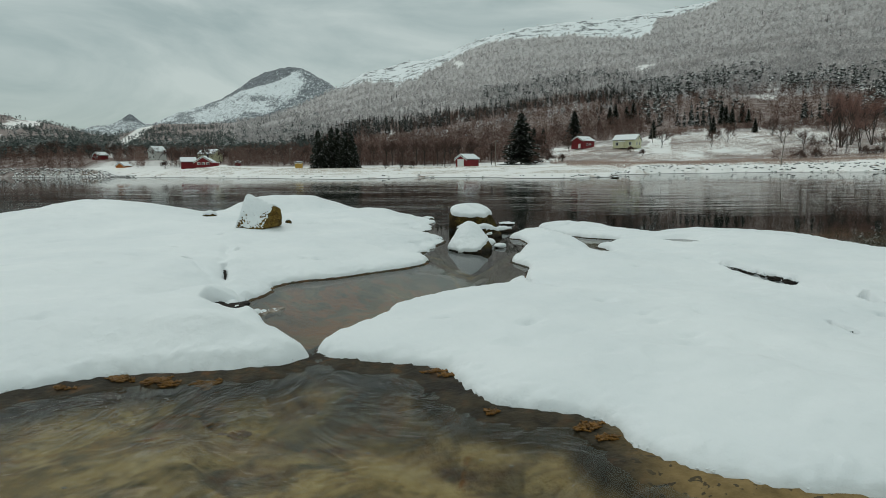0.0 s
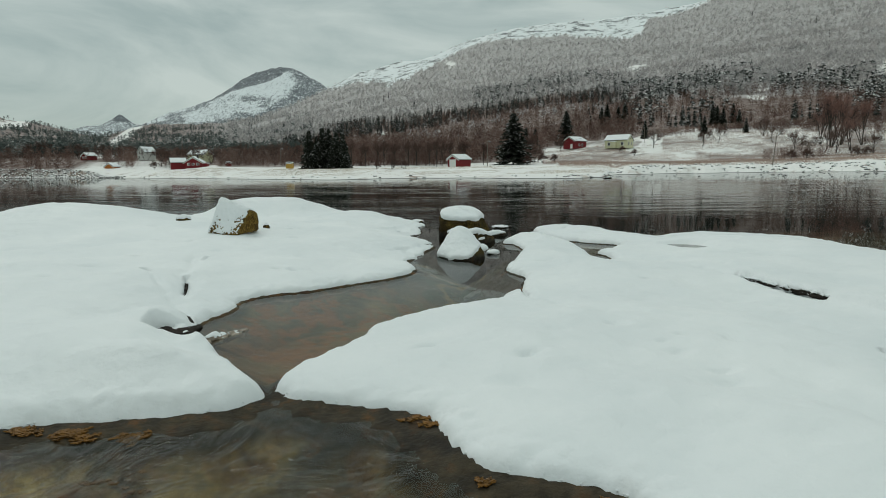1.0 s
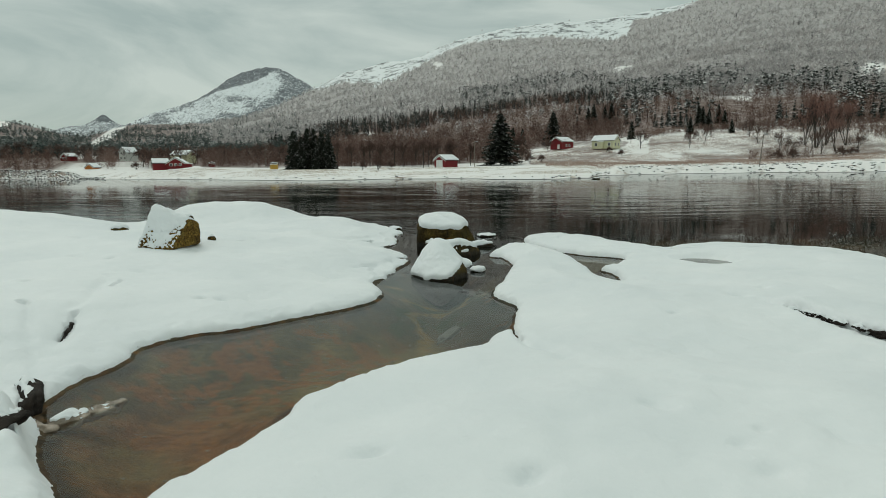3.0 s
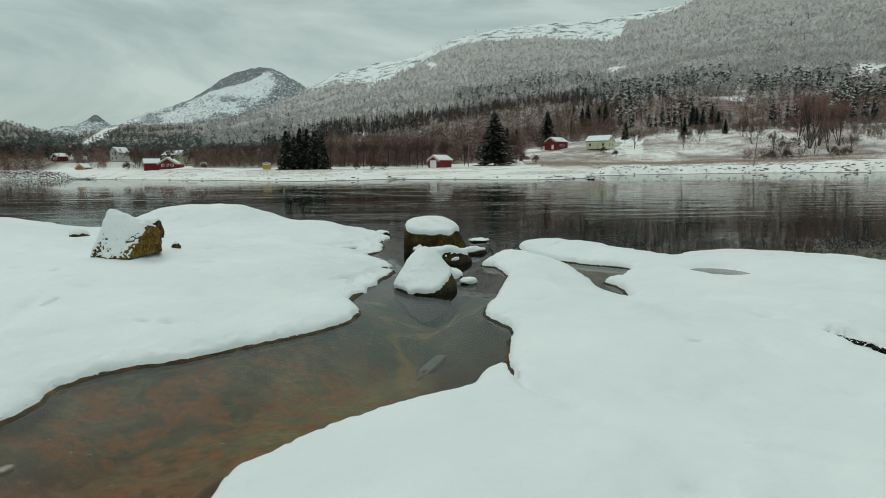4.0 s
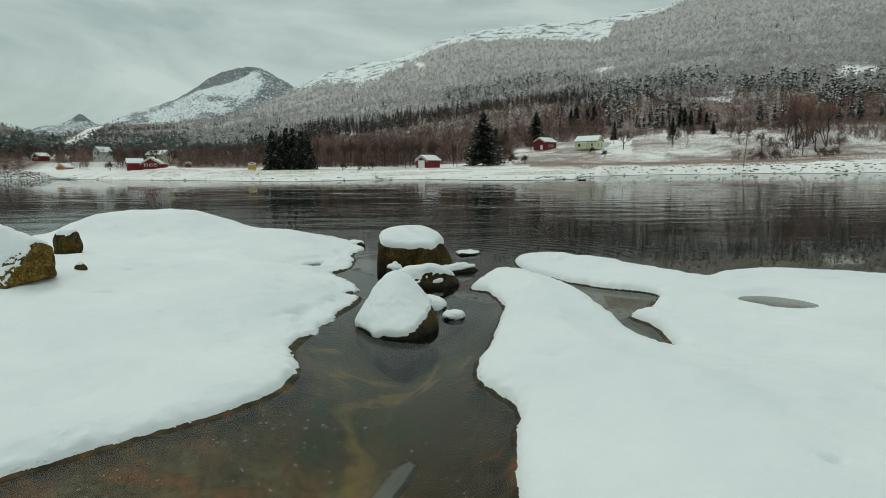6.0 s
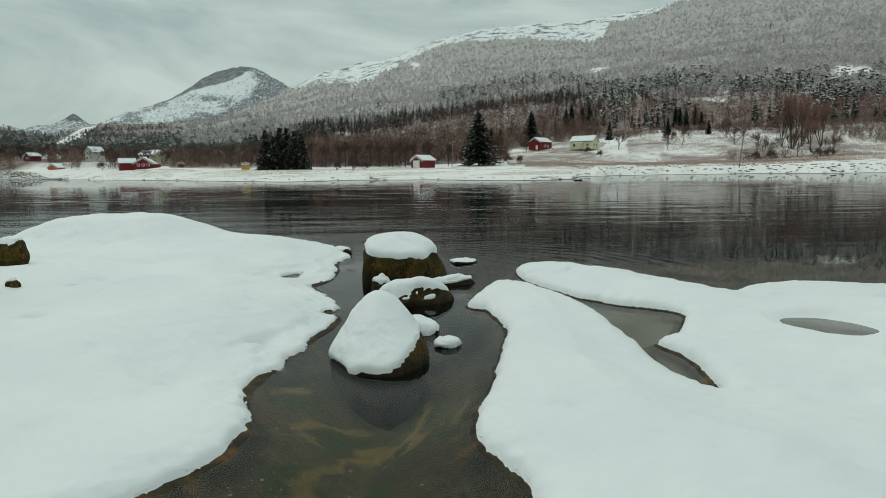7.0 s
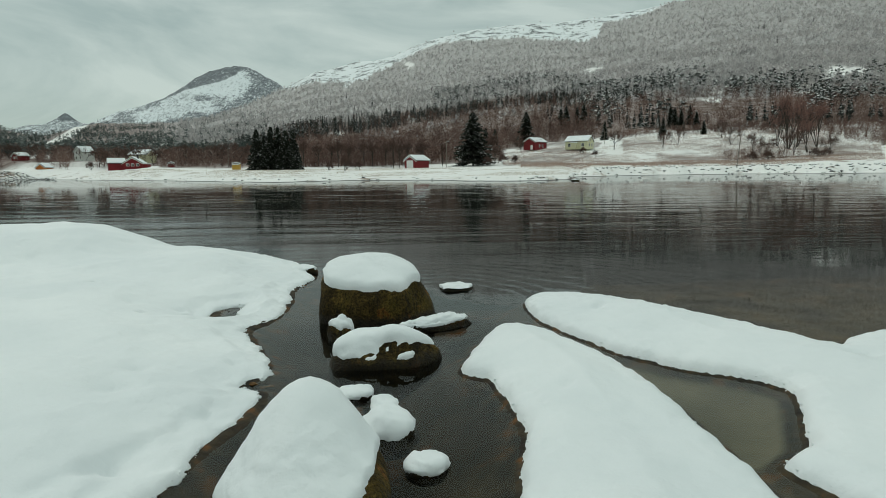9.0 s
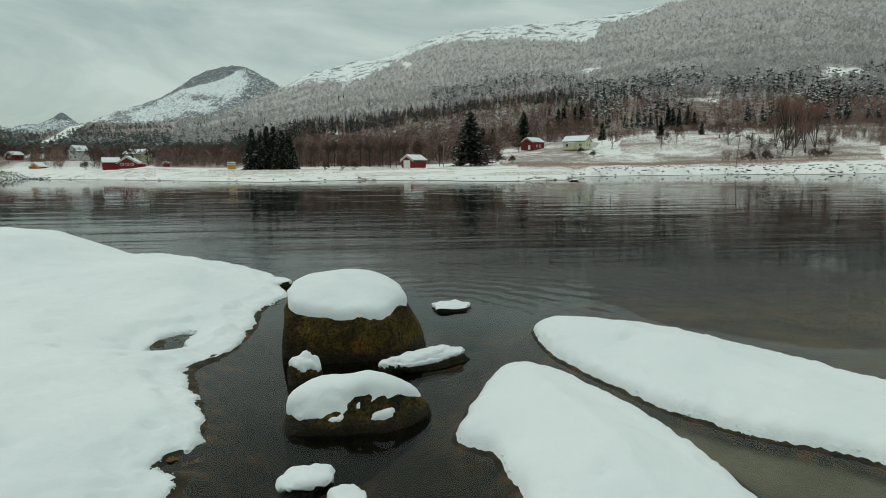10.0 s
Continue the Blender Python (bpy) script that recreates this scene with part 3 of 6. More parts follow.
def west_snow(x, y, d):
    body = (0.11 + 0.20 * bell(x, y, -4.1, 12.2, 2.6, 2.4) + 0.55 * plateau(x, y, -5.2, 18.3, 2.0, 1.5) + 0.10 * bell(x, y, -2.9, 17.0, 1.4, 1.2) + 0.62 * bell(x, y, -8.3, 14.3, 2.6, 2.2)
            + 0.16 * bell(x, y, -4.6, 7.0, 2.4, 2.2) + 0.06 * bell(x, y, -2.2, 15.2, 1.6, 1.8) + 0.10 * bell(x, y, -1.9, 17.2, 0.9, 0.6))
    h = snow_height(d, body, x, y, 0.085 - 0.045 * step(y, 9, 12), 0.2)
    h = h + 0.035 * step(y, 9, 12) * step(d + 0.10 * fbm(x * 3, y * 3, 2, 18), 0.16, 0.30)
    front = bell(x, y, -2.0, 5.0, 1.3, 0.9)
    h = h + np.where(d > 0, front * (0.08 * step(d, 0.0, 0.10) + 0.14 * step(d, 0.05, 0.6)), 0.0)
    h = h + trench(x, y, -3.55, 8.2, -2.75, 7.05, 0.045, 0.035) + trench(x, y, -2.62, 7.05, -3.06, 8.2, 0.09, 0.06) + trench(x, y, -3.06, 8.2, -3.5, 9.6, 0.07, 0.05)
    h = h + slot(x, y, -2.74, 7.35, -3.0, 8.05, 0.02, 0.13) + slot(x, y, -3.58, 8.22, -3.48, 8.1, 0.04, 0.08) + slot(x, y, -3.2, 9.1, -3.28, 9.45, 0.02, 0.05)
    h = h + step(d, 0.0, 0.12) * (0.19 * bell(x, y, -2.12, 5.64, 0.38, 0.18) + 0.10 * bell(x, y, -1.73, 5.36, 0.14, 0.2) - 0.10 * bell(x, y, -2.0, 5.0, 0.38, 0.17)) + slot(x, y, -1.97, 5.44, -2.15, 5.44, 0.125, 0.18) + slot(x, y, -2.42, 6.48, -2.16, 6.08, 0.075, 0.16) + trench(x, y, -2.75, 7.05, -2.3, 6.3, 0.06, 0.03)
    h = h - 0.075 * bell(x, y, -1.0, 14.62, 0.45, 0.30)
    h = h + trench(x, y, -3.0, 5.4, -3.2, 5.5, 0.1, 0.03) + trench(x, y, -0.9, 12.1, -0.95, 12.2, 0.08, 0.05) + trench(x, y, -0.55, 12.0, -0.2, 12.3, 0.04, 0.05)
    h = h + trench(x, y, -0.6, 11.25, -0.5, 11.3, 0.06, 0.08) + trench(x, y, -0.75, 11.0, -0.3, 11.9, 0.05, 0.045) + trench(x, y, -1.3, 10.4, -0.7, 10.2, 0.1, 0.03)
    return h + pitted(x, y) * step(d, 0.1, 0.3)


def east_snow(x, y, d):
    body = (0.085 - 0.075 * bell(x, y, 3.9, 7.2, 1.5, 1.3) + 0.07 * bell(x, y, 6.0, 12.5, 2.0, 0.7) + 0.05 * bell(x, y, 1.2, 5.6, 1.2, 0.9)
            + 0.16 * bell(x, y, 2.0, 12.9, 0.45, 0.9) + 0.06 * bell(x, y, 2.0, 9.0, 0.8, 1.6) - 0.07 * bell(x, y, 4.0, 10.2, 1.2, 0.7) + 0.14 * bell(x, y, 3.2, 14.0, 1.2, 0.5, -0.9))
    h = snow_height(d, body, x, y, 0.10, 0.22)
    h = h + trench(x, y, 1.0, 7.6, 1.2, 6.5, 0.06, 0.04) + slot(x, y, 1.00, 7.67, 1.00, 7.31, 0.045, 0.11) + trench(x, y, 1.00, 7.31, 1.11, 6.86, 0.05, 0.05) + slot(x, y, 3.65, 8.0, 3.76, 7.5, 0.03, 0.09) + slot(x, y, 3.76, 7.5, 3.84, 7.15, 0.035, 0.09) + slot(x, y, 3.84, 7.15, 3.94, 6.82, 0.05, 0.11) + slot(x, y, 3.19, 4.95, 3.20, 4.63, 0.022, 0.09) + slot(x, y, 4.17, 5.98, 4.09, 5.5, 0.05, 0.13)
    h = h + trench(x, y, 4.3, 6.6, 4.9, 6.2, 0.09, 0.12) + trench(x, y, 3.0, 9.9, 3.5, 9.4, 0.1, 0.05) + trench(x, y, 1.55, 9.6, 1.7, 9.55, 0.06, 0.05)
    h = h + trench(x, y, 2.2, 5.3, 2.35, 5.1, 0.07, 0.04) + trench(x, y, 2.9, 6.8, 3.1, 6.75, 0.08, 0.04) + trench(x, y, 1.9, 12.0, 1.98, 12.1, 0.05, 0.04)
    h = h + trench(x, y, 1.6, 4.3, 1.9, 4.2, 0.08, 0.03) + trench(x, y, 3.1, 4.7, 3.5, 4.3, 0.08, 0.03) + trench(x, y, 4.6, 10.3, 5.2, 10.0, 0.09, 0.06)
    h = h + pitted(x, y) * step(d, 0.1, 0.3)
    for px, py, wide, deep in ((1.17, 6.55, 0.06, 0.03), (1.46, 5.56, 0.05, 0.035), (1.51, 5.5, 0.04, 0.03), (1.68, 5.1, 0.035, 0.025), (1.70, 4.86, 0.05, 0.04), (1.85, 4.5, 0.05, 0.045), (1.84, 4.3, 0.08, 0.04),
                               (0.69, 4.9, 0.05, 0.055), (0.66, 4.84, 0.05, 0.04), (0.50, 4.42, 0.09, 0.05), (3.27, 6.53, 0.09, 0.03), (3.42, 8.48, 0.06, 0.05), (0.9, 5.0, 0.2, 0.02)):
        h = h - deep * np.exp(-(((x - px) / (wide * 1.5)) ** 2 + ((y - py) / wide) ** 2))
    # a low wind-packed step across the slab, and the thicker slab behind the crack
    crease = y - (5.98 - 0.5 * (x - 1.8)) + 0.05 * fbm(x * 2, y * 2, 2, 39)
    h = h + 0.03 * step(crease, -0.03, 0.05) * step(crease, 0.7, 0.1) * step(x, 1.5, 1.9) * step(x, 2.7, 2.2)
    side = (x - 3.84) * 0.96 + (y - 7.2) * 0.24
    h = h + 0.10 * step(side, 0.0, 0.07) * step(side, 1.0, 0.3) * step(y, 8.5, 7.9) * step(y, 5.6, 6.3)
    pool = inside_by(x, y, TARN)
    return np.where(pool > -0.25, h + (0.085 - h) * step(pool, -0.22, 0.03), h)


def skerry(name, label, x0, x1, y0, y1, inner, height):
    xs = np.concatenate([np.arange(x0, max(x0, -7.0), 0.10), np.arange(max(x0, -7.0), max(x0, -4.2), 0.05), np.arange(max(x0, -4.2), min(x1, 4.8), 0.022), np.arange(min(x1, 4.8), min(x1, 7.6), 0.05), np.arange(min(x1, 7.6), x1, 0.10)])
    ys = np.concatenate([np.arange(y0, 10.0, 0.022), np.arange(10.0, y1, 0.030)])
    gx, gy = np.meshgrid(xs, ys, indexing="ij")
    d = inner(gx, gy)
    h = height(gx, gy, d)
    near = np.maximum.reduce([d[:-1, :-1], d[1:, :-1], d[1:, 1:], d[:-1, 1:]]) > -0.05
    ob = new(name, sheet(name, xs, ys, h, SNOW, near))
    return tagged(ob, label, "snow", kind="structure")


def bed_height(x, y):
    west, east = inside_by(x, y, WEST), inside_by(x, y, EAST)
    d = np.maximum(west, east)
    shelf = np.where(west > east, step(y, 9.5, 11.5), 0.0)
    d = np.where(inside_by(x, y, WEST_HOLE) > 0, -0.05, d) + ragged(x, y)
    base = -0.24 + 0.09 * fbm(x * 0.9, y * 0.9, 4, 21) + 0.025 * fbm(x * 5, y * 5, 3, 23)
    ledge = 0.12 * step(fbm(x * 0.7 + 0.4 * y, y * 0.8 - 0.3 * x, 3, 27), -0.02, 0.06) * step(y, 5.2, 4.2)
    base = base + ledge - 0.10 * step(y, 5, 9) - 2.2 * step(y - 2.0 * step(x, 2.5, 4.5), 14.5, 26)
    pondish = inside_by(x, y, np.array([(2.3, 11), (2.5, 9.7), (4, 11), (4, 12.6), (2.5, 13.6), (2.2, 13.2)]))
    base = np.where(pondish > 0, -0.10 + 0.02 * fbm(x * 5, y * 5, 3, 23), base)
    rim = np.where(d > 0, 0.02, np.maximum(0.02 + d * (0.55 - 0.15 * shelf), -0.02 + d * (1.0 - 0.3 * shelf)))
    apron = np.where(d > 0, 0.02, np.where(d > -0.26, 0.030 + d * 0.15, 0.030 - 0.039 + (d + 0.26) * 1.0)) + 0.030 * fbm(x * 5, y * 5, 4, 33, 0.6)
    rim = np.where((y < 5.0) & (d < 0), np.maximum(rim, apron - 0.2 * step(y, 4.6, 5.0)), rim) + 0.004 * fbm(x * 12, y * 12, 2, 29)
    return np.maximum(base, rim) - 0.06 * step(d, 0.05, 0.25)


skerry("snow_west", "smooth thick snow over low shore rocks beside shallow water", -13, 0.3, 2.2, 21.2, west_in, west_snow)
skerry("snow_east", "smooth white snow slab over flat shore rock, with cracks", -1.3, 11.4, 1.4, 15.4, east_in, east_snow)
bx = np.concatenate([np.arange(-15, -4, 0.12), np.arange(-4, -2.4, 0.045), np.arange(-2.4, 1.8, 0.03), np.arange(1.8, 4.5, 0.045), np.arange(4.5, 12.1, 0.12)])
by = np.concatenate([np.arange(-5, 2, 0.12), np.arange(2, 7.5, 0.045), np.arange(7.5, 11.0, 0.03), np.arange(11.0, 17.5, 0.045), np.arange(17.5, 27.1, 0.16)])
bgx, bgy = np.meshgrid(bx, by, indexing="ij")
GROWTH = (((0.85, 10.63), (0.84, 10.42), (0.70, 10.22), (0.65, 10.09), (0.68, 9.88), (0.63, 9.76)), ((0.56, 10.0), (0.43, 10.08), (0.31, 10.0), (0.36, 9.88), (0.20, 9.72), (0.11, 9.59), (0.07, 9.27), (0.23, 9.01), (0.22, 8.75), (0.19, 8.36)),
          ((0.31, 10.38), (0.15, 10.29), (0.01, 10.25), (-0.02, 10.12), (0.05, 9.91)), ((-0.10, 10.59), (-0.28, 10.45), (-0.35, 10.39), (-0.30, 10.02), (-0.34, 9.68), (-0.57, 9.55)),
          ((1.04, 10.22), (0.97, 10.03), (0.92, 9.83)), ((-1.15, 9.2), (-1.2, 8.93), (-1.35, 8.7)))


def growth_at(x, y):
    """Winding bands of pale growth on the bed of the calm pool."""
    qx, qy = x + 0.11 * fbm(x * 4.5, y * 4.5, 3, 91), y + 0.11 * fbm(x * 4.5, y * 4.5, 3, 92)
    best = np.full(x.shape, 9.0)
    for line in GROWTH:
        for (ax, ay), (bx_, by_) in zip(line[:-1], line[1:]):
            dx, dy = bx_ - ax, by_ - ay
            t = np.clip(((qx - ax) * dx + (qy - ay) * dy) / (dx * dx + dy * dy), 0, 1)
            best = np.minimum(best, np.hypot(qx - ax - t * dx, qy - ay - t * dy))
    wide = 0.036 + 0.024 * fbm(x * 2.5, y * 2.5, 2, 93)
    best = np.minimum(best, np.maximum(np.hypot(qx - 0.45, (qy - 9.97) * 0.8) - 0.06, 0.0))
    return step(best, wide * 1.5, wide * 0.6) * (0.75 + 0.25 * fbm(x * 9, y * 9, 2, 94))


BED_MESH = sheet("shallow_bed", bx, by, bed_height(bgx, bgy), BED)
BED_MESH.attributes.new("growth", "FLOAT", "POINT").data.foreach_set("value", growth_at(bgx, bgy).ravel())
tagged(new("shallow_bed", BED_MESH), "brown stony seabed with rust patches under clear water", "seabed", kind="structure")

wr = np.concatenate([np.linspace(0, 30, 25), np.geomspace(33, 420, 20)])
wa = np.linspace(0, 2 * math.pi, 97)[:-1]
wv = [(0, 8, 0)] + [(r * math.sin(a), 8 + r * math.cos(a), 0) for r in wr[1:] for a in wa]
wf = [(0, 1 + (k + 1) % 96, 1 + k) for k in range(96)]
wf += [(1 + j * 96 + k, 1 + j * 96 + (k + 1) % 96, 1 + (j + 1) * 96 + (k + 1) % 96, 1 + (j + 1) * 96 + k) for j in range(len(wr) - 2) for k in range(96)]
gx_, gy_ = np.arange(3.7, 4.9, 0.05), np.arange(10.7, 11.7, 0.05)
ggx, ggy = np.meshgrid(gx_, gy_, indexing="ij")
inner_ = inside_by(ggx, ggy, TARN)
tagged(new("frozen_puddle", sheet("frozen_puddle", gx_, gy_, 0.098 + 0 * ggx, PUDDLE, np.minimum.reduce([inner_[:-1, :-1], inner_[1:, :-1], inner_[1:, 1:], inner_[:-1, 1:]]) > -0.10)),
       "brown-grey frozen puddle sunk in the snow", "puddle", kind="structure")
water = tagged(new("water", mesh_of("water", wv, wf, WATER)), "clear dark fjord water with fine ripples", "water", kind="structure")

# ---- far shore, hillside and mountains ----
EYE = 1.47


def along(u, us, vs):
    return np.interp(u, us, vs)


def shore_at(u):
    y = along(u, (-1.5, -0.73, -0.6, -0.52, -0.45, -0.374, -0.25, -0.175, -0.055, 0.06, 0.139, 0.2, 0.265, 0.285, 0.38, 0.55, 0.69, 1.5),
              (260, 262, 246, 206, 172, 146, 112, 100, 110, 102, 87, 85, 90, 118, 130, 131, 120, 110))
    return y + 2.0 * value_noise(np.asarray(u) * 60, 0 * np.asarray(u), 3)


def crest_at(u):
    e = along(u, (-1.6, -0.9, -0.72, -0.63, -0.59, -0.545, -0.505, -0.46, -0.35, -0.29, -0.235, -0.18, -0.152, -0.125, -0.08, -0.035, 0.01, 0.05, 0.091, 0.155, 0.2, 0.282, 0.3276, 0.3825, 0.428, 0.6, 0.75, 1.6),
              (0.10, 0.11, 0.098, 0.080, 0.070, 0.062, 0.070, 0.078, 0.081, 0.089, 0.107, 0.132, 0.144, 0.157, 0.1674, 0.1768, 0.187, 0.204, 0.219, 0.2257, 0.230, 0.235, 0.243, 0.251, 0.262, 0.296, 0.325, 0.36))
    return e - 0.002


def crest_far(u):
    return along(u, (-1.6, -0.5, -0.3, -0.1, 0.3, 1.6), (1100, 1150, 1500, 1750, 1750, 1500))


def rise_at(u, y):
    """Height of the ground ahead for a bearing u = x / y and a distance y."""
    ys = shore_at(u)
    low = along(u, (-0.75, -0.5, -0.3, 0.0, 0.15, 0.25, 0.4, 0.6, 0.75), (0.006, 0.006, 0.004, 0.0035, 0.005, 0.007, 0.006, 0.010, 0.016))
    mid = along(u, (-0.75, -0.47, -0.3, 0.0, 0.15, 0.25, 0.32, 0.4, 0.6, 0.75), (0.016, 0.019, 0.013, 0.011, 0.019, 0.029, 0.033, 0.044, 0.058, 0.066))
    far = along(u, (-0.75, -0.47, -0.3, 0.0, 0.2, 0.4, 0.6, 0.75), (0.036, 0.034, 0.034, 0.046, 0.068, 0.105, 0.128, 0.138))
    top, yt = crest_at(u), crest_far(u)
    e = np.where(y < 250, low + (mid - low) * step((y - 217.5 - 35 * step(-u, 0.36, 0.44)) / 85, -0.5, 0.5), mid + (far - mid) * np.clip((y - 250) / 200, 0, 1))
    s = np.clip((y - 450) / (yt - 450), 0, 1)
    e = np.where(y > 450, far + (top - far) * s ** 0.72, e)
    z = EYE + e * y
    beach = 0.35 * step(y - ys, 0, 3) + 0.55 * step(y - ys, 2, 30)
    beach = beach + 1.25 * step(u, 0.286, 0.312) * step(y - ys, 0.3, 6.5)
    quay = step(-u, 0.50, 0.56)
    t = step(y, ys + 12 - 11 * quay, np.maximum(ys + 40 - 29 * quay, 172))
    z = beach * (1 - t) + z * t
    z = z + (np.minimum(z, 3.2 + 0.2 * np.maximum(0, y - ys - 16)) - z) * quay
    z = np.where(y < ys, -0.06 * (ys - y) - 0.02, z)
    z = z - np.where(y > yt, (y - yt) * 0.32, 0)
    return z


def ground_z(x, y):
    x, y = np.asarray(x, float), np.asarray(y, float)
    r, a = np.hypot(x, y), np.arctan2(x, y)
    u = np.tan(np.clip(a, -1.05, 1.05))
    ahead = rise_at(u, r * np.cos(np.clip(a, -1.05, 1.05)))
    shore = 14 + 10 * np.abs(np.sin(a * 2))
    behind = np.where(r < shore + 8, -0.05 * (shore + 8 - r), 0.4 * step(r, shore + 8, shore + 14) + (r - shore - 8) * 0.10)
    behind = np.where(r > 1200, behind - (r - 1200) * 0.3, behind)
    w = step(np.abs(a), 1.0, 1.5)
    z = ahead * (1 - w) + behind * w
    rough = fbm(x / 90, y / 90, 5, 41) * np.clip((r - 190) * 0.02, 0, 9) + fbm(x / 14, y / 14, 3, 43) * np.clip((r - 110) * 0.006, 0, 0.7)
    return np.clip(z + rough * step(z, 0.6, 4), -4.5, None)


theta = np.concatenate([np.radians(np.arange(-46, 46.01, 0.2)), np.radians(np.arange(48, 313.9, 3.0))])
radii = np.concatenate([np.linspace(20, 78, 15), np.arange(80, 320, 2.2), np.geomspace(322, 2600, 105)])
ta, tr = np.meshgrid(theta, radii, indexing="ij")
tx, ty = tr * np.sin(ta), tr * np.cos(ta)
tz = ground_z(tx, ty)
tz = np.where(tr < 30, np.minimum(tz, -2.6), tz)
index = np.arange(ta.size).reshape(ta.shape)
index = np.concatenate([index, index[:1]], 0)
tf = grid_faces(np.ones((len(theta), len(radii) - 1), bool), index)
GROUND = mesh_of("ground", np.stack([tx.ravel(), ty.ravel(), tz.ravel()], -1), tf, HILL)
tagged(new("ground", GROUND), "snow-covered shore, fields and hillside with dry grass", "ground", kind="structure")


def mountain(name, label, us, es, y_crest, y_foot, seed, detail, rocky):
    u = np.linspace(us[0], us[-1], 260)
    t = np.concatenate([np.linspace(0, 1, 110), np.linspace(1.02, 1.25, 12)])
    gu, gt = np.meshgrid(u, t, indexing="ij")
    e = np.interp(gu, us, es)
    y = y_foot + (y_crest - y_foot) * gt
    top = e * y_crest + EYE
    prof = np.where(gt < 1, 0.15 * gt + 0.85 * gt**1.6, 1 - (gt - 1) * 2.5)
    x = gu * y
    rough = fbm(x / 420 + 0.2 * y / 420, y / 420, 7, seed, 0.58) * top * detail * step(1 - np.abs(gt - 0.62) * 1.6, 0.38, 0.8)
    crag = fbm(x / 55, y / 55, 5, seed + 5, 0.65) * top * 0.022
    z = top * prof + rough + crag
    verts = np.stack([x.ravel(), y.ravel(), z.ravel()], -1)
    index_ = np.arange(gu.size).reshape(gu.shape)
    me = mesh_of(name, verts, grid_faces(np.ones((len(u) - 1, len(t) - 1), bool), index_), PEAK)
    me.attributes.new("bare_rock", "FLOAT", "POINT").data.foreach_set("value", rocky(gu, (z - EYE) / y).ravel())
    return tagged(new(name, me), label, "mountain", kind="structure")


NEAR_TOP = ((-0.52, -0.463, -0.430, -0.3865, -0.357, -0.334, -0.3167, -0.2958, -0.2664, -0.2487, -0.2303, -0.2199, -0.2053, -0.188, -0.12, -0.05),
            (0.06, 0.0835, 0.0972, 0.1073, 0.1183, 0.1328, 0.1438, 0.1545, 0.1625, 0.1645, 0.1620, 0.1585, 0.1495, 0.1400, 0.09, 0.03))


def near_rock(u, e):
    """Where the near mountain's crags are too steep for snow."""
    wob = 0.0035 * fbm(u * 70, e * 90, 4, 81)
    brow = step(e + wob - np.interp(u, (-0.40, -0.356, -0.3265, -0.304, -0.2665, -0.245, -0.234, -0.22), (0.125, 0.1175, 0.130, 0.1335, 0.1445, 0.155, 0.160, 0.17)), -0.001, 0.0015)
    face = step(u + 2 * wob - np.interp(e, (0.09, 0.105, 0.12, 0.14, 0.155, 0.162), (-0.300, -0.268, -0.242, -0.228, -0.232, -0.240)), -0.012, 0.010)
    slope = 0.12 + 0.22 * step(fbm(u * 40, e * 120, 4, 83), -0.05, 0.30)
    swath = step(u, -0.36, -0.31) * step(e, 0.118, 0.126)
    return np.clip(np.maximum(np.maximum(0.46 * brow, 0.36 * face), slope * (1 - swath)), 0, 1)


mountain("mountain_near", "rounded snow-streaked grey rock mountain above the valley", *NEAR_TOP, 3700, 2300, 61, 0.06, near_rock)
mountain("mountain_far", "small pale snowy peak at the valley's end",
         (-0.66, -0.60, -0.565, -0.5475, -0.527, -0.524, -0.5185, -0.5121, -0.507, -0.5022, -0.497, -0.489, -0.47, -0.40),
         (0.055, 0.069, 0.0765, 0.077, 0.0845, 0.087, 0.0905, 0.0948, 0.093, 0.0885, 0.085, 0.079, 0.075, 0.05), 4150, 3300, 71, 0.008,
         lambda u, e: 0.25 + 0.55 * step(e, 0.082, 0.086) * step(u, -0.526, -0.515))


# ---- trees ----
def spike(v, f, base, tip, wide, side):
    n = len(v)
    v += [base - side * wide / 2, base + side * wide / 2, tip]
    f.append((n, n + 1, n + 2))


def spruce_shape(tiers, spokes, seed, slim=0.2, droop=0.85):
    """A spruce of height 1 made of ragged drooping tiers of boughs."""
    r = np.random.default_rng(seed)
    v, f = [], []
    for k in range(tiers):
        z = 0.08 + 0.90 * (k / tiers) ** 0.95 + r.uniform(-0.02, 0.02)
        reach = slim * (1 - z) ** 0.8 * r.uniform(0.8, 1.15) + 0.012
        off = r.uniform(0, 6.28)
        for s in range(spokes):
            a = off + 6.283 * (s + r.uniform(-0.3, 0.3)) / spokes
            l = reach * r.uniform(0.6, 1.15)
            d = np.array([math.cos(a), math.sin(a), 0])
            side = np.array([-d[1], d[0], 0])
            root = np.array([0, 0, z + 0.03])
            end = d * l + np.array([0, 0, z - droop * l])
            n = len(v)
            midp = d * l * 0.55 + np.array([0, 0, z + 0.02 - droop * l * 0.3])
            w = l * 0.42 + 0.008
            v += [root, midp - side * w - np.array([0, 0, w * 0.35]), end, midp + side * w - np.array([0, 0, w * 0.35]), midp + np.array([0, 0, w * 0.15])]
            f += [(n, n + 1, n + 4), (n + 1, n + 2, n + 4), (n + 2, n + 3, n + 4), (n + 3, n, n + 4)]
    n = len(v)
    v += [np.array(q) for q in ((0.012, 0, 0.9), (-0.006, 0.01, 0.9), (-0.006, -0.01, 0.9), (0, 0, 1.0))]
    f += [(n, n + 1, n + 3), (n + 1, n + 2, n + 3), (n + 2, n, n + 3)]
    return np.array(v), np.array(f)


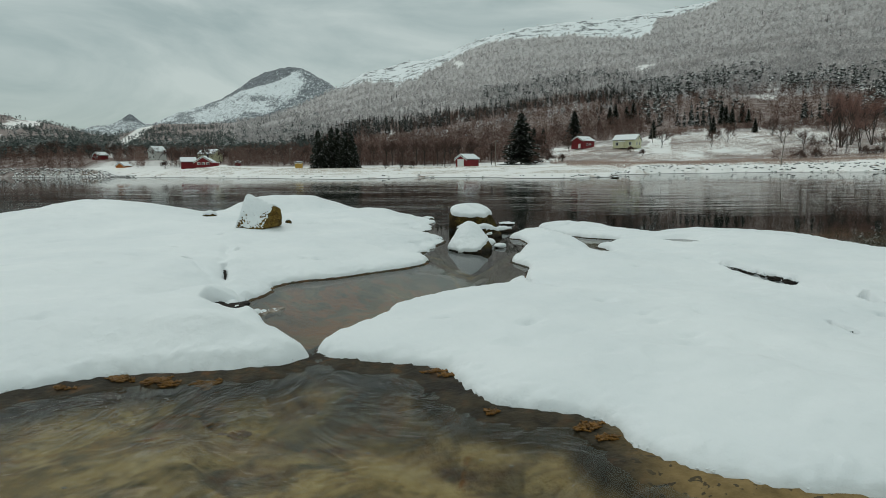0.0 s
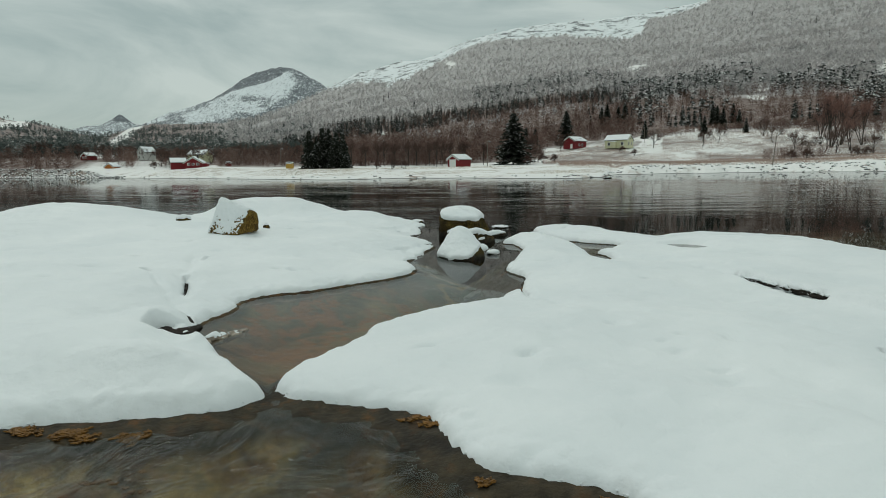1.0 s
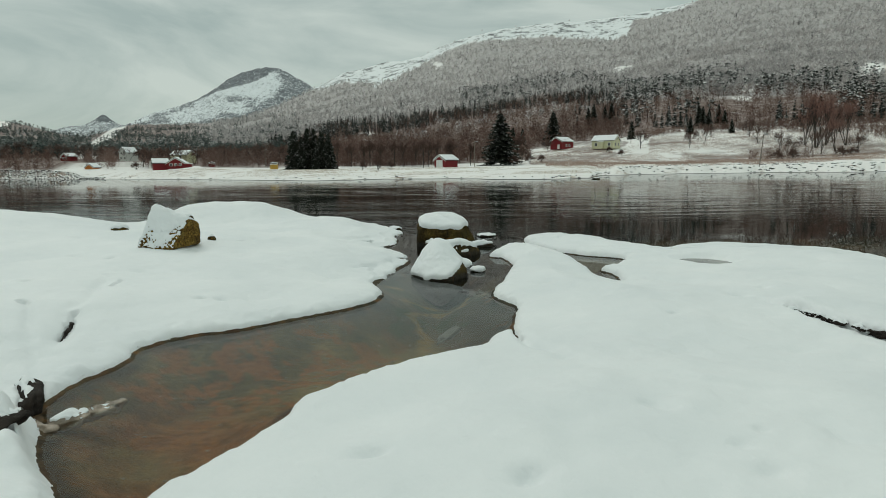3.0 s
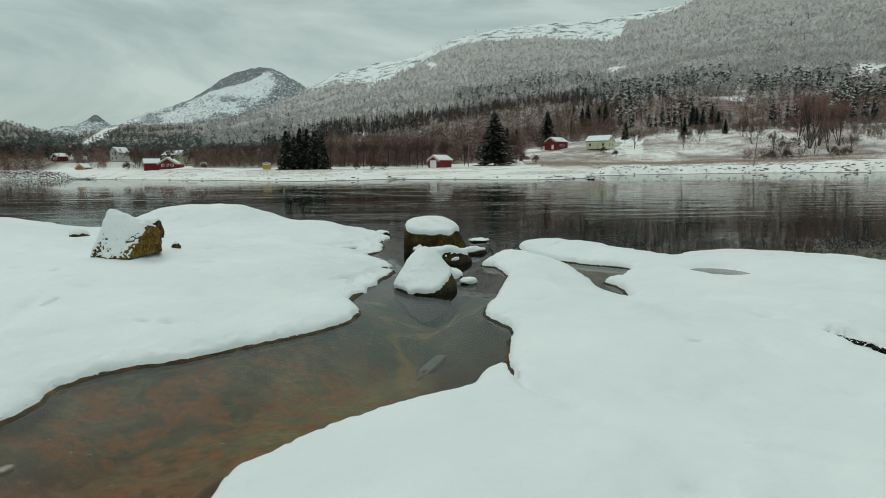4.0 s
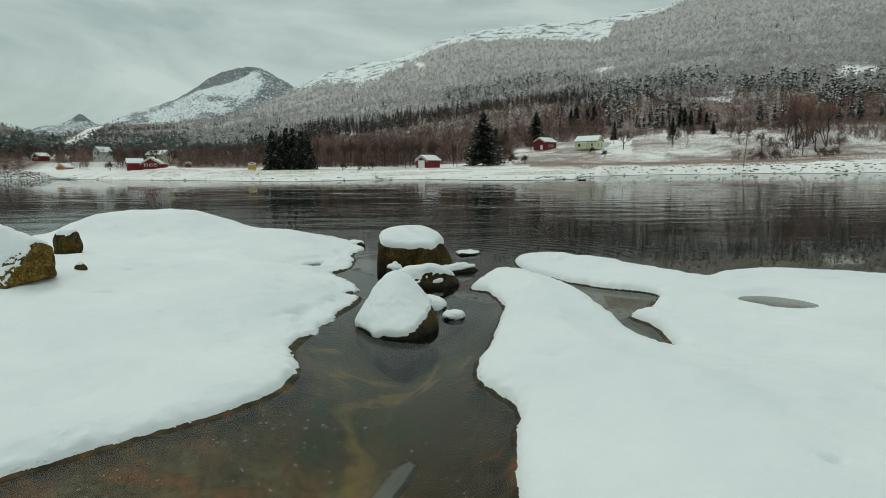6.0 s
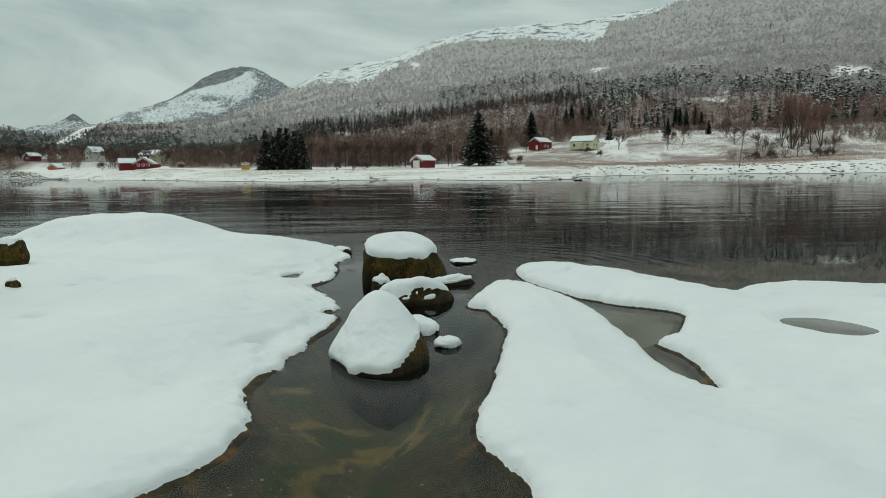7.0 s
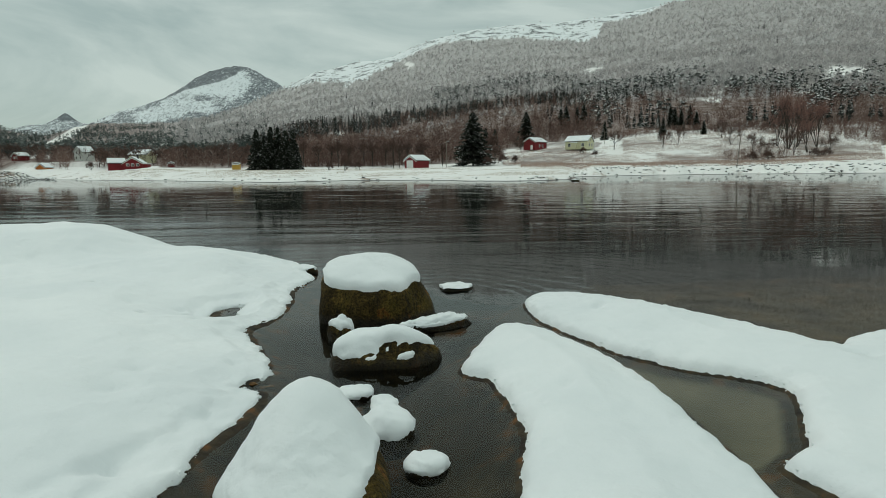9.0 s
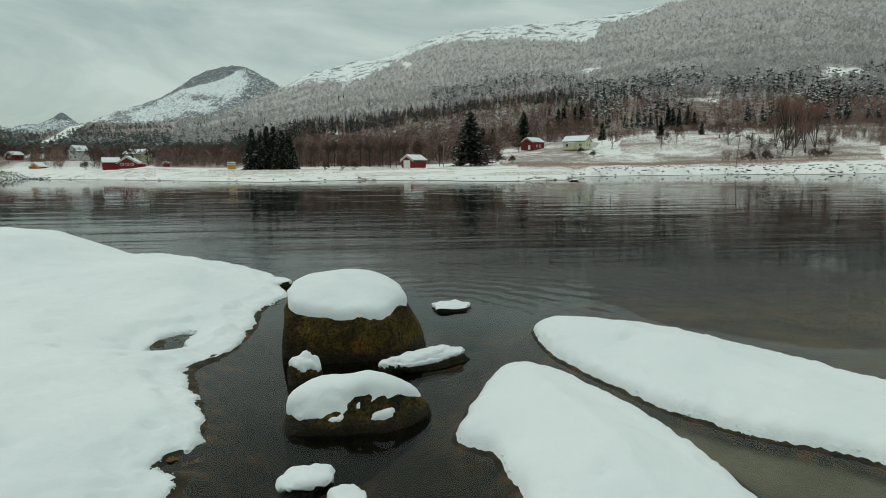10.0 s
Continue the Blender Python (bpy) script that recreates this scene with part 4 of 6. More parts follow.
def birch_shape(twigs, seed, spread=0.27, thick=0.018):
    """A far bare birch of height 1: a stem and a fuzz of thin slivers."""
    r = np.random.default_rng(seed)
    v, f = [], []
    for a in (0, 2.1, 4.2):
        side = np.array([math.cos(a), math.sin(a), 0])
        spike(v, f, np.zeros(3), np.array([0, 0, 0.9]), 0.018, side)
    for _ in range(twigs):
        z = r.uniform(0.15, 0.85)
        a, lean = r.uniform(0, 6.28), r.uniform(0.3, 1.0)
        d = np.array([math.cos(a), math.sin(a), 0])
        start = d * spread * r.uniform(0, 0.75) * math.sin(math.pi * min(z + 0.1, 1)) + np.array([0, 0, z])
        tip = start + (d * 0.7 + r.normal(size=3) * 0.35) * spread * lean + np.array([0, 0, r.uniform(-0.02, 0.16)])
        q = r.normal(size=3)
        spike(v, f, start, tip, thick * r.uniform(0.7, 2.0), q / np.linalg.norm(q))
    return np.array(v), np.array(f)


def rime_shape(sprays, seed):
    """A far birch of height 1 furred with rime: a dark stem and a soft crown of fine up-swept sprays."""
    r = np.random.default_rng(seed)
    v, f = [], []
    spike(v, f, np.zeros(3), np.array([0, 0, 0.8]), 0.03, np.array([1.0, 0, 0]))
    for _ in range(sprays):
        a, h = r.uniform(0, 6.28), r.uniform(0, 1) ** 0.8
        d = np.array([math.cos(a), math.sin(a), 0])
        out = 0.34 * math.sin(math.pi * (0.18 + 0.76 * h)) * r.uniform(0.55, 1.0)
        base = d * out * 0.7 + np.array([0, 0, 0.22 + 0.62 * h])
        tip = d * out * 1.15 + np.array([0, 0, 0.30 + 0.70 * h]) + r.normal(size=3) * 0.03
        side = np.array([-d[1], d[0], 0]) + r.normal(size=3) * 0.3
        spike(v, f, base, tip, r.uniform(0.09, 0.17), side / np.linalg.norm(side))
    return np.array(v), np.array(f)


def pine_shape(seed, tufts=14):
    """A far pine of height 1: a stem and an uneven crown of flat tufts."""
    r = np.random.default_rng(seed)
    v, f = [], []
    spike(v, f, np.zeros(3), np.array([0, 0, 0.8]), 0.03, np.array([1.0, 0, 0]))
    for _ in range(tufts):
        z = r.uniform(0.3, 0.98)
        a = r.uniform(0, 6.28)
        c = np.array([math.cos(a), math.sin(a), 0]) * r.uniform(0, 0.22) * (1.15 - z * 0.7) + np.array([0, 0, z])
        size = r.uniform(0.065, 0.12)
        n = len(v)
        ring = [c + np.array([math.cos(b) * size * r.uniform(0.6, 1.3), math.sin(b) * size * r.uniform(0.6, 1.3), r.uniform(-0.04, 0.01)]) for b in (0, 1.26, 2.5, 3.77, 5.0)]
        v += [c + np.array([0, 0, size * 0.55])] + ring
        f += [(n, n + 1 + k, n + 1 + (k + 1) % 5) for k in range(5)]
    return np.array(v), np.array(f)


def wood(name, label, shapes, places, heights, mat, widths=None, category="trees"):
    """Many far trees joined into one stretch of wood."""
    r = np.random.default_rng(len(places))
    vs, fs, n = [], [], 0
    pick = r.integers(0, len(shapes), len(places))
    for k, (v, f) in enumerate(shapes):
        at, h = places[pick == k], heights[pick == k]
        if not len(at):
            continue
        a = r.uniform(0, 6.283, len(at))
        w = h * r.uniform(0.85, 1.25, len(at))
        c, s = np.cos(a)[:, None], np.sin(a)[:, None]
        x = (v[None, :, 0] * c - v[None, :, 1] * s) * w[:, None] + at[:, :1]
        y = (v[None, :, 0] * s + v[None, :, 1] * c) * w[:, None] + at[:, 1:2]
        z = v[None, :, 2] * h[:, None] + at[:, 2:3] - 0.25
        vs.append(np.stack([x, y, z], -1).reshape(-1, 3))
        fs.append((f[None] + (np.arange(len(at)) * len(v))[:, None, None]).reshape(-1, 3) + n)
        n += len(at) * len(v)
    me = mesh_of(name, np.concatenate(vs), np.concatenate(fs), mat, False)
    tone = np.concatenate([np.repeat(r.random((pick == k).sum()), len(shapes[k][0])) for k in range(len(shapes))])
    me.attributes.new("tree_tone", "FLOAT", "POINT").data.foreach_set("value", tone)
    return tagged(new(name, me), label, category, kind="stuff")


def scatter(count, lo, hi, seed, test, u0=-0.86, u1=0.86):
    """Places spread evenly over bearings and over log distance, where test(u, e, y, n, m) holds."""
    r = np.random.default_rng(seed)
    u, y = r.uniform(u0, u1, count), np.exp(r.uniform(math.log(lo), math.log(hi), count))
    x = u * y
    z = ground_z(x, y)
    e = (z - EYE) / y
    ok = test(u, e, y, fbm(x / 70, y / 70, 3, 51), r.random(count)) & (z > 1.2) & (y < crest_far(u) * 1.02)
    return np.stack([x[ok], y[ok], z[ok]], -1)


def cleared(u, e, y):
    """The cleared strip up the valley, the fields and the house plots."""
    strip = False
    for rise in (0.0, 4.0, 8.0):
        ee = e + rise / y
        strip = strip | ((np.abs(u - (-0.563 + 0.070 * np.clip((ee - 0.030) / 0.043, 0, 1.2))) < 0.0038) & (ee > 0.018) & (y > 300))
    field = (u > 0.30) & (u < 0.80) & (y < 300 - 120 * step(u, 0.5, 0.8))
    plot = (y < 205) | ((u < -0.42) & (y < 236)) | ((np.abs(u - 0.255) < 0.085) & (y < 292)) | ((np.abs(u + 0.405) < 0.045) & (y < 226)) | ((u > 0.03) & (u < 0.2) & (y < 225))
    gap = False
    for rise in (0.0, 5.0):
        ee = e + rise / y + 0.004 * fbm(u * 40, y / 60, 3, 63)
        for cu, ce, wu, we in ((0.75, 0.156, 0.05, 0.006), (0.70, 0.133, 0.05, 0.003), (0.517, 0.122, 0.018, 0.003), (0.319, 0.159, 0.016, 0.0025), (0.021, 0.169, 0.008, 0.0025), (-0.0916, 0.059, 0.012, 0.002), (-0.69, 0.083, 0.035, 0.003), (-0.75, 0.062, 0.03, 0.002)):
            gap = gap | (((u - cu) / wu) ** 2 + ((ee - ce) / we) ** 2 < 1)
    return strip | field | plot | (gap & (y > 260))


SPRUCES = [spruce_shape(10, 4, k, 0.17) for k in range(5)]
BIRCHES = [birch_shape(46, 10 + k) for k in range(4)]
FROSTED = [rime_shape(26, 20 + k) for k in range(5)]
PINES = [pine_shape(30 + k) for k in range(4)]


def band(u):
    return along(u, (-0.9, -0.35, -0.2, -0.08, 0.1, 0.2, 0.35, 0.5, 0.9), (0.024, 0.030, 0.050, 0.070, 0.098, 0.110, 0.105, 0.110, 0.115))


def bare(u, e, y):
    """The open snow along the top of the ridge."""
    wide = along(u, (-0.185, -0.15, -0.125, -0.075, -0.063, -0.033, 0.018, 0.05, 0.118, 0.2, 0.25, 0.30, 0.325, 0.335, 0.38, 0.42, 0.44),
                 (0.0, 0.010, 0.016, 0.030, 0.034, 0.022, 0.010, 0.010, 0.015, 0.020, 0.026, 0.031, 0.030, 0.011, 0.009, 0.004, 0.0))
    return (wide > 0) & (e > crest_at(u) - wide * (1 + 0.35 * fbm(u * 60, y / 120, 4, 59)))


tu, te = tx / np.maximum(ty, 1.0), (tz - EYE) / np.maximum(ty, 1.0)
cover_ = np.where((ty > 206) & ~cleared(tu, te, ty) & ~bare(tu, te, ty), step(fbm(tx / 45, ty / 45, 4, 57), -0.95, -0.70), 0.0) * step(tr, 206, 230)
edge_ = 0.06 * fbm(tx / 18, ty / 18, 3, 60)
in_field = (tu > 0.19 + edge_) & (tu < 0.8) & (ty > 160 + 200 * edge_) & (ty < 300) & ((np.abs(tu - 0.335 + 0.5 * edge_) > 0.028 + 0.4 * edge_) | (ty < 218 + 300 * edge_))
cover_ = np.where(in_field, 0.75 * step(fbm(tx / 12, ty / 12, 5, 58, 0.65), -0.15, 0.30), cover_)
cover_ = np.where((tu < -0.40) & (tu > -1.0), cover_ * step(ty, 242, 268), cover_)
frost_ = np.where(tu < -0.24, 0.15 + 0.85 * step(tu, -0.42, -0.28), 1.0) * step(te - band(tu) - 0.012 * fbm(tx / 60, ty / 60, 3, 51), 0.0, 0.012)
GROUND.attributes.new("open_snow", "FLOAT", "POINT").data.foreach_set("value", (bare(tu, te, ty) & (ty > 600)).astype(float).ravel())
GROUND.attributes.new("hoar_frost", "FLOAT", "POINT").data.foreach_set("value", frost_.ravel())
GROUND.attributes.new("undergrowth", "FLOAT", "POINT").data.foreach_set("value", cover_.ravel())


def glade(u, e, y, m):
    """Thin spots where houses show between the trees."""
    return (m > 0.05) & (((np.abs(u + 0.4715) < 0.020) & (y < 300)) | ((np.abs(u + 0.385) < 0.03) & (y < 268)) | ((np.abs(u + 0.5645) < 0.024) & (y < 290)) | ((np.abs(u + 0.5283) < 0.02) & (y < 243)))


def put(count, lo, hi, seed, test):
    return scatter(count, lo, hi, seed, lambda u, e, y, n, m: test(u, e, y, n, m) & ~cleared(u, e, y) & ~glade(u, e, y, m))


at = put(46000, 300, 1800, 1, lambda u, e, y, n, m: (u > -0.34) & (e > band(u) + 0.006 + 0.02 * n) & (~bare(u, e, y) | (m < 0.05)))
at = np.concatenate([at, put(7000, 420, 700, 14, lambda u, e, y, n, m: (u > -0.05) & (e < band(u)) & (n > 0.0) & (m < 0.12))])
wood("frosted_birch_wood", "grey hoar-frosted birch wood on the hillside", FROSTED, at, np.random.default_rng(2).uniform(5, 9.5, len(at)), FROST)
at = put(22000, 260, 1300, 3, lambda u, e, y, n, m: (u > -0.25) & (np.abs(e - band(u) + 0.003 - 0.014 * n) < 0.0085) & (u < 0.3))
at = np.concatenate([at, put(14000, 260, 900, 4, lambda u, e, y, n, m: (u > 0.24) & (e > 0.06) & (e < 0.115) & (n > 0.08) & (m < 0.30))])
at = np.concatenate([at, put(2600, 300, 1500, 9, lambda u, e, y, n, m: (u > -0.2) & (e > band(u)) & (n > 0.12) & (m < 0.16))])
wood("spruce_wood", "dark snow-dusted spruces standing close on the slope", SPRUCES, at, np.random.default_rng(5).uniform(6, 13, len(at)), NEEDLES_FAR)
at = put(15000, 206, 700, 6, lambda u, e, y, n, m: (e < band(u) + 0.004 + 0.012 * n) & (u < 0.32))
at = np.concatenate([at, put(8000, 225, 620, 7, lambda u, e, y, n, m: (u > 0.28) & (e < 0.12) & (n < 0.10) & (m < 0.8))])
wood("bare_birch_wood", "brown leafless birch wood behind the shore", BIRCHES, at, np.random.default_rng(8).uniform(3.5, 11, len(at)) * np.where(at[:, 0] / at[:, 1] < -0.2, 0.72, 1.0), TWIGS)
at = put(26000, 300, 1500, 11, lambda u, e, y, n, m: (u < -0.2) & (e > 0.020 + 0.006 * n) & (e < 0.088 + 0.01 * n) & (n > -0.42) & (m < 0.62))
wood("pine_wood", "grey-green frosted pines on the low ridge", PINES, at, np.random.default_rng(13).uniform(4.5, 8.5, len(at)), PINE_FAR)
at = put(16000, 300, 900, 12, lambda u, e, y, n, m: (u > 0.06) & (np.abs(e - band(u) - 0.022 - 0.03 * n) < 0.013) & (m < 0.55))
at = np.concatenate([at, put(20000, 250, 700, 15, lambda u, e, y, n, m: (u > 0.30) & (e > 0.075) & (e < 0.128) & (n > -0.02) & (m < 0.38))])
wood("snowy_pine_wood", "dark pines laden with snow on the hillside", PINES, at, np.random.default_rng(16).uniform(6, 12, len(at)), PINE_DARK)
at = scatter(16000, 172, 290, 17, lambda u, e, y, n, m: (u > 0.31) & (np.abs(u - 0.335) > 0.022) & (n > 0.34 - 0.0042 * (y - 172)) & (m < 0.20 + 0.0035 * (y - 172)), 0.30, 0.82)
wood("field_thicket", "thin leafless birch scrub and saplings across the snowy field", BIRCHES, at, np.random.default_rng(18).uniform(1.2, 4.2, len(at)), TWIGS)


def hero_spruce(height, seed):
    """A near spruce: a tapered trunk and a crown of many drooping boughs with side sprays."""
    r = np.random.default_rng(seed)
    v, f = [], []
    levels = 34
    for k in range(levels):
        z = height * (0.10 + 0.88 * (k / levels) ** 0.92)
        reach = height * (0.39 * (1 - z / height) ** 0.78 + 0.008)
        for s in range(10):
            a = r.uniform(0, 6.283)
            l = reach * r.uniform(0.55, 1.12)
            d, side = np.array([math.cos(a), math.sin(a), 0.0]), np.array([-math.sin(a), math.cos(a), 0.0])
            zb = z + r.uniform(-0.2, 0.2)
            pts = [d * l * q + np.array([0, 0, zb - l * (0.50 * q - 0.22 * q * q)]) for q in (0, 0.35, 0.7, 1.0)]
            for i in range(3):
                for j in range(3):
                    p0 = pts[i] + (pts[i + 1] - pts[i]) * (j / 3)
                    for sg in (-1, 1):
                        w = l * 0.34 * (1.05 - (i + j / 3) / 3.2) * r.uniform(0.6, 1.2) + 0.1
                        spike(v, f, p0, p0 + side * sg * w + d * w * 0.7 - np.array([0, 0, w * r.uniform(0.15, 0.5)]), 0.34 + 0.10 * l, d * 0.95 + np.array([0, 0, 0.25]))
                    hang = r.uniform(0.25, 0.6) * (0.5 + 0.12 * l)
                    spike(v, f, p0, p0 + d * 0.15 - np.array([0, 0, hang]) + side * r.normal() * 0.2, 0.5 + 0.12 * l, d * 0.6 + side * r.choice((-0.8, 0.8)))
    crown = mesh_of("crown", np.array(v), np.array(f), NEEDLES, False)
    bm = bmesh.new()
    bmesh.ops.create_cone(bm, cap_ends=True, segments=9, radius1=height * 0.016, radius2=0.03, depth=height * 0.95, matrix=Matrix.Translation((0, 0, height * 0.475 - 0.15)))
    return crown, bm


def plant_spruce(u, y, height, label, seed, group=""):
    x = u * y
    ob = thing("spruce_tree", (x, y, float(ground_z(x, y)) - 0.05), label, "tree", group)
    crown, bm = hero_spruce(height, seed)
    part("trunk", bm, BARK, ob)
    part("crown", crown, NEEDLES, ob)
    return ob


LONE = plant_spruce(0.1226, 192, 15.6, "tall dark lone spruce with snow on its boughs", 90)
LONE.scale = (1.30, 1.30, 1.05)
CLUSTER = [plant_spruce(-0.208, 168, 10.6, "dark snow-dusted spruce in a tight row by the shore", 91, "spruce row"),
           plant_spruce(-0.186, 170, 11.4, "dark snow-dusted spruce in a tight row by the shore", 92, "spruce row")]
for k, (u, y, s, w) in enumerate(((-0.196, 173, 0.86, 0.80), (-0.176, 172, 1.0, 0.80), (-0.164, 168, 0.97, 0.84), (-0.154, 171, 0.90, 0.76), (-0.149, 176, 0.70, 0.70))):
    x = u * y
    c = copy_thing(CLUSTER[k % 2], pose(x, y, float(ground_z(x, y)) - 0.05, 0, 0, 67 * k))
    c.scale = (s * w, s * w, s)
for c, w in zip(CLUSTER, (0.80, 0.76)):
    c.scale = (w, w, 1.0)
MID = plant_spruce(0.208, 305, 17, "dark spruce at the wood's edge above the farm", 93, "spruces above the farm")
for k, (u, y, s) in enumerate(((0.158, 262, 0.62), (0.143, 268, 0.66), (0.135, 250, 0.56), (0.265, 372, 0.80), (0.274, 375, 0.86), (0.292, 380, 0.72), (0.303, 385, 0.76), (0.336, 285, 0.50),
                               (0.432, 268, 0.46), (0.452, 300, 0.62), (0.462, 280, 0.56), (0.488, 292, 0.52), (0.445, 310, 0.64), (0.478, 320, 0.6), (0.50, 262, 0.36), (0.63, 300, 0.52), (0.645, 320, 0.6), (0.70, 310, 0.55))):
    x = u * y
    c = copy_thing(MID, pose(x, y, float(ground_z(x, y)) - 0.05, 0, 0, 41 * k))
    c.scale = (s * 0.78, s * 0.78, s * 1.05)


def tube(v, f, a, b, ra, rb, sides=4):
    d = (b - a) / (np.linalg.norm(b - a) + 1e-9)
    s = np.cross(d, (0.31, 0.52, 0.79))
    s /= np.linalg.norm(s)
    t = np.cross(d, s)
    n = len(v)
    for c, r in ((a, ra), (b, rb)):
        v += [c + (s * math.cos(q) + t * math.sin(q)) * r for q in np.arange(sides) * 2 * math.pi / sides]
    f += [(n + k, n + (k + 1) % sides, n + sides + (k + 1) % sides, n + sides + k) for k in range(sides)]


def bare_tree_parts(height, seed, stems=1, spread=0.5):
    """A leafless tree: stems and limbs in one part, the fine twigs in another."""
    r = np.random.default_rng(seed)
    v, f, tv, tf_ = [], [], [], []

    def grow(p, d, length, radius, depth):
        q = p + d * length
        tube(v, f, p, q, radius, radius * 0.68)
        if depth == 0:
            for _ in range(13):
                e = d + r.normal(size=3) * 0.65 + np.array([0, 0, 0.25])
                e /= np.linalg.norm(e)
                s = p + d * length * r.uniform(0.1, 1)
                w = np.cross(e, r.normal(size=3))
                spike(tv, tf_, s, s + e * length * r.uniform(0.7, 1.6), 0.05 if stems == 1 else 0.032, w / np.linalg.norm(w))
            return
        for _ in range(3 if depth > 1 else 4):
            e = d + r.normal(size=3) * spread + np.array([0, 0, 0.22])
            e /= np.linalg.norm(e)
            grow(p + d * length * r.uniform(0.55, 1.0), e, length * r.uniform(0.6, 0.85), radius * 0.58, depth - 1)

    if stems == 4:
        spread = 0.25
    for k in range(stems):
        d = np.array([r.normal() * 0.22 * (stems > 1), r.normal() * 0.22 * (stems > 1), 1.0])
        grow(np.array([r.normal() * 0.2 * (stems > 1), r.normal() * 0.2 * (stems > 1), -0.2]), d / np.linalg.norm(d), height * 0.33, height * (0.017 if stems == 1 else 0.009), 4 if stems == 1 else 3)
    return mesh_of("trunk", np.array(v), f, BARK), np.array(tv), np.array(tf_)


def plant_bare(u, y, height, seed, label, twig, stems=1, name="bare_tree", group=""):
    x = u * y
    ob = thing(name, (x, y, float(ground_z(x, y))), label, "tree" if name == "bare_tree" else "bush", group)
    limbs, tv, tfa = bare_tree_parts(height, seed, stems)
    part("trunk", limbs, BARK, ob)
    part("crown", mesh_of("crown", tv, tfa, twig, False), twig, ob)
    return ob


TREES = [plant_bare(-0.002, 181, 8.5, 101, "leafless brown tree beside the red boathouse", TWIGS, 1, group="bare shore trees"),
         plant_bare(0.35, 235, 9, 102, "leafless tree in the snowy field", TWIGS, 3, group="bare shore trees"),
         plant_bare(0.64, 206, 21, 103, "tall reddish leafless birch on the bank", TWIGS_RED, 4, group="bare shore trees")]
BUSH = plant_bare(-0.075, 150, 4.2, 104, "leafless shrub at the edge of the beach", TWIGS, 5, "shrub", "shrubs by the water")
r_ = np.random.default_rng(105)
for k, (n, u, y, s) in enumerate(
    [(0, float(u), float(y), float(s)) for u, y, s in zip(np.linspace(-0.14, 0.07, 13) + r_.normal(size=13) * 0.004, r_.uniform(196, 208, 13), r_.uniform(0.75, 1.1, 13))]
    + [(1, float(u), float(y), float(s)) for u, y, s in zip(np.linspace(-0.72, -0.24, 20) + r_.normal(size=20) * 0.006, np.interp(np.linspace(-0.72, -0.24, 20), (-0.72, -0.5, -0.45, -0.24), (300, 285, 240, 225)) + r_.uniform(0, 25, 20), r_.uniform(0.75, 1.15, 20))]
    + [(1, 0.43, 222, 0.8), (1, 0.455, 232, 0.85), (1, 0.53, 240, 1.0), (1, 0.545, 226, 0.9), (1, 0.58, 205, 0.9), (2, 0.655, 212, 0.92), (2, 0.622, 215, 0.72), (2, 0.69, 210, 0.85), (2, 0.672, 198, 0.6), (1, 0.648, 195, 1.1), (1, 0.63, 198, 0.9), (1, 0.71, 185, 0.9), (1, 0.595, 190, 0.8), (0, 0.15, 205, 1.1), (0, 0.142, 210, 0.9), (1, 0.155, 202, 0.8), (1, 0.2, 262, 0.7)]):
    x = u * y
    c = copy_thing(TREES[n], pose(x, y, float(ground_z(x, y)), 0, 0, 77 * k))
    c.scale = (s, s, s)
for k, (u, y, s) in enumerate(((-0.10, 152, 0.6), (-0.055, 152, 0.62), (0.17, 196, 0.9), (0.19, 205, 0.8), (0.145, 188, 0.9), (0.575, 168, 0.8), (0.60, 166, 0.9), (0.68, 160, 0.9), (0.70, 165, 0.8), (0.3, 226, 0.7), (0.32, 215, 0.7), (-0.46, 235, 0.9))):
    x = u * y
    c = copy_thing(BUSH, pose(x, y, float(ground_z(x, y)), 0, 0, 53 * k))
    c.scale = (s, s, s)


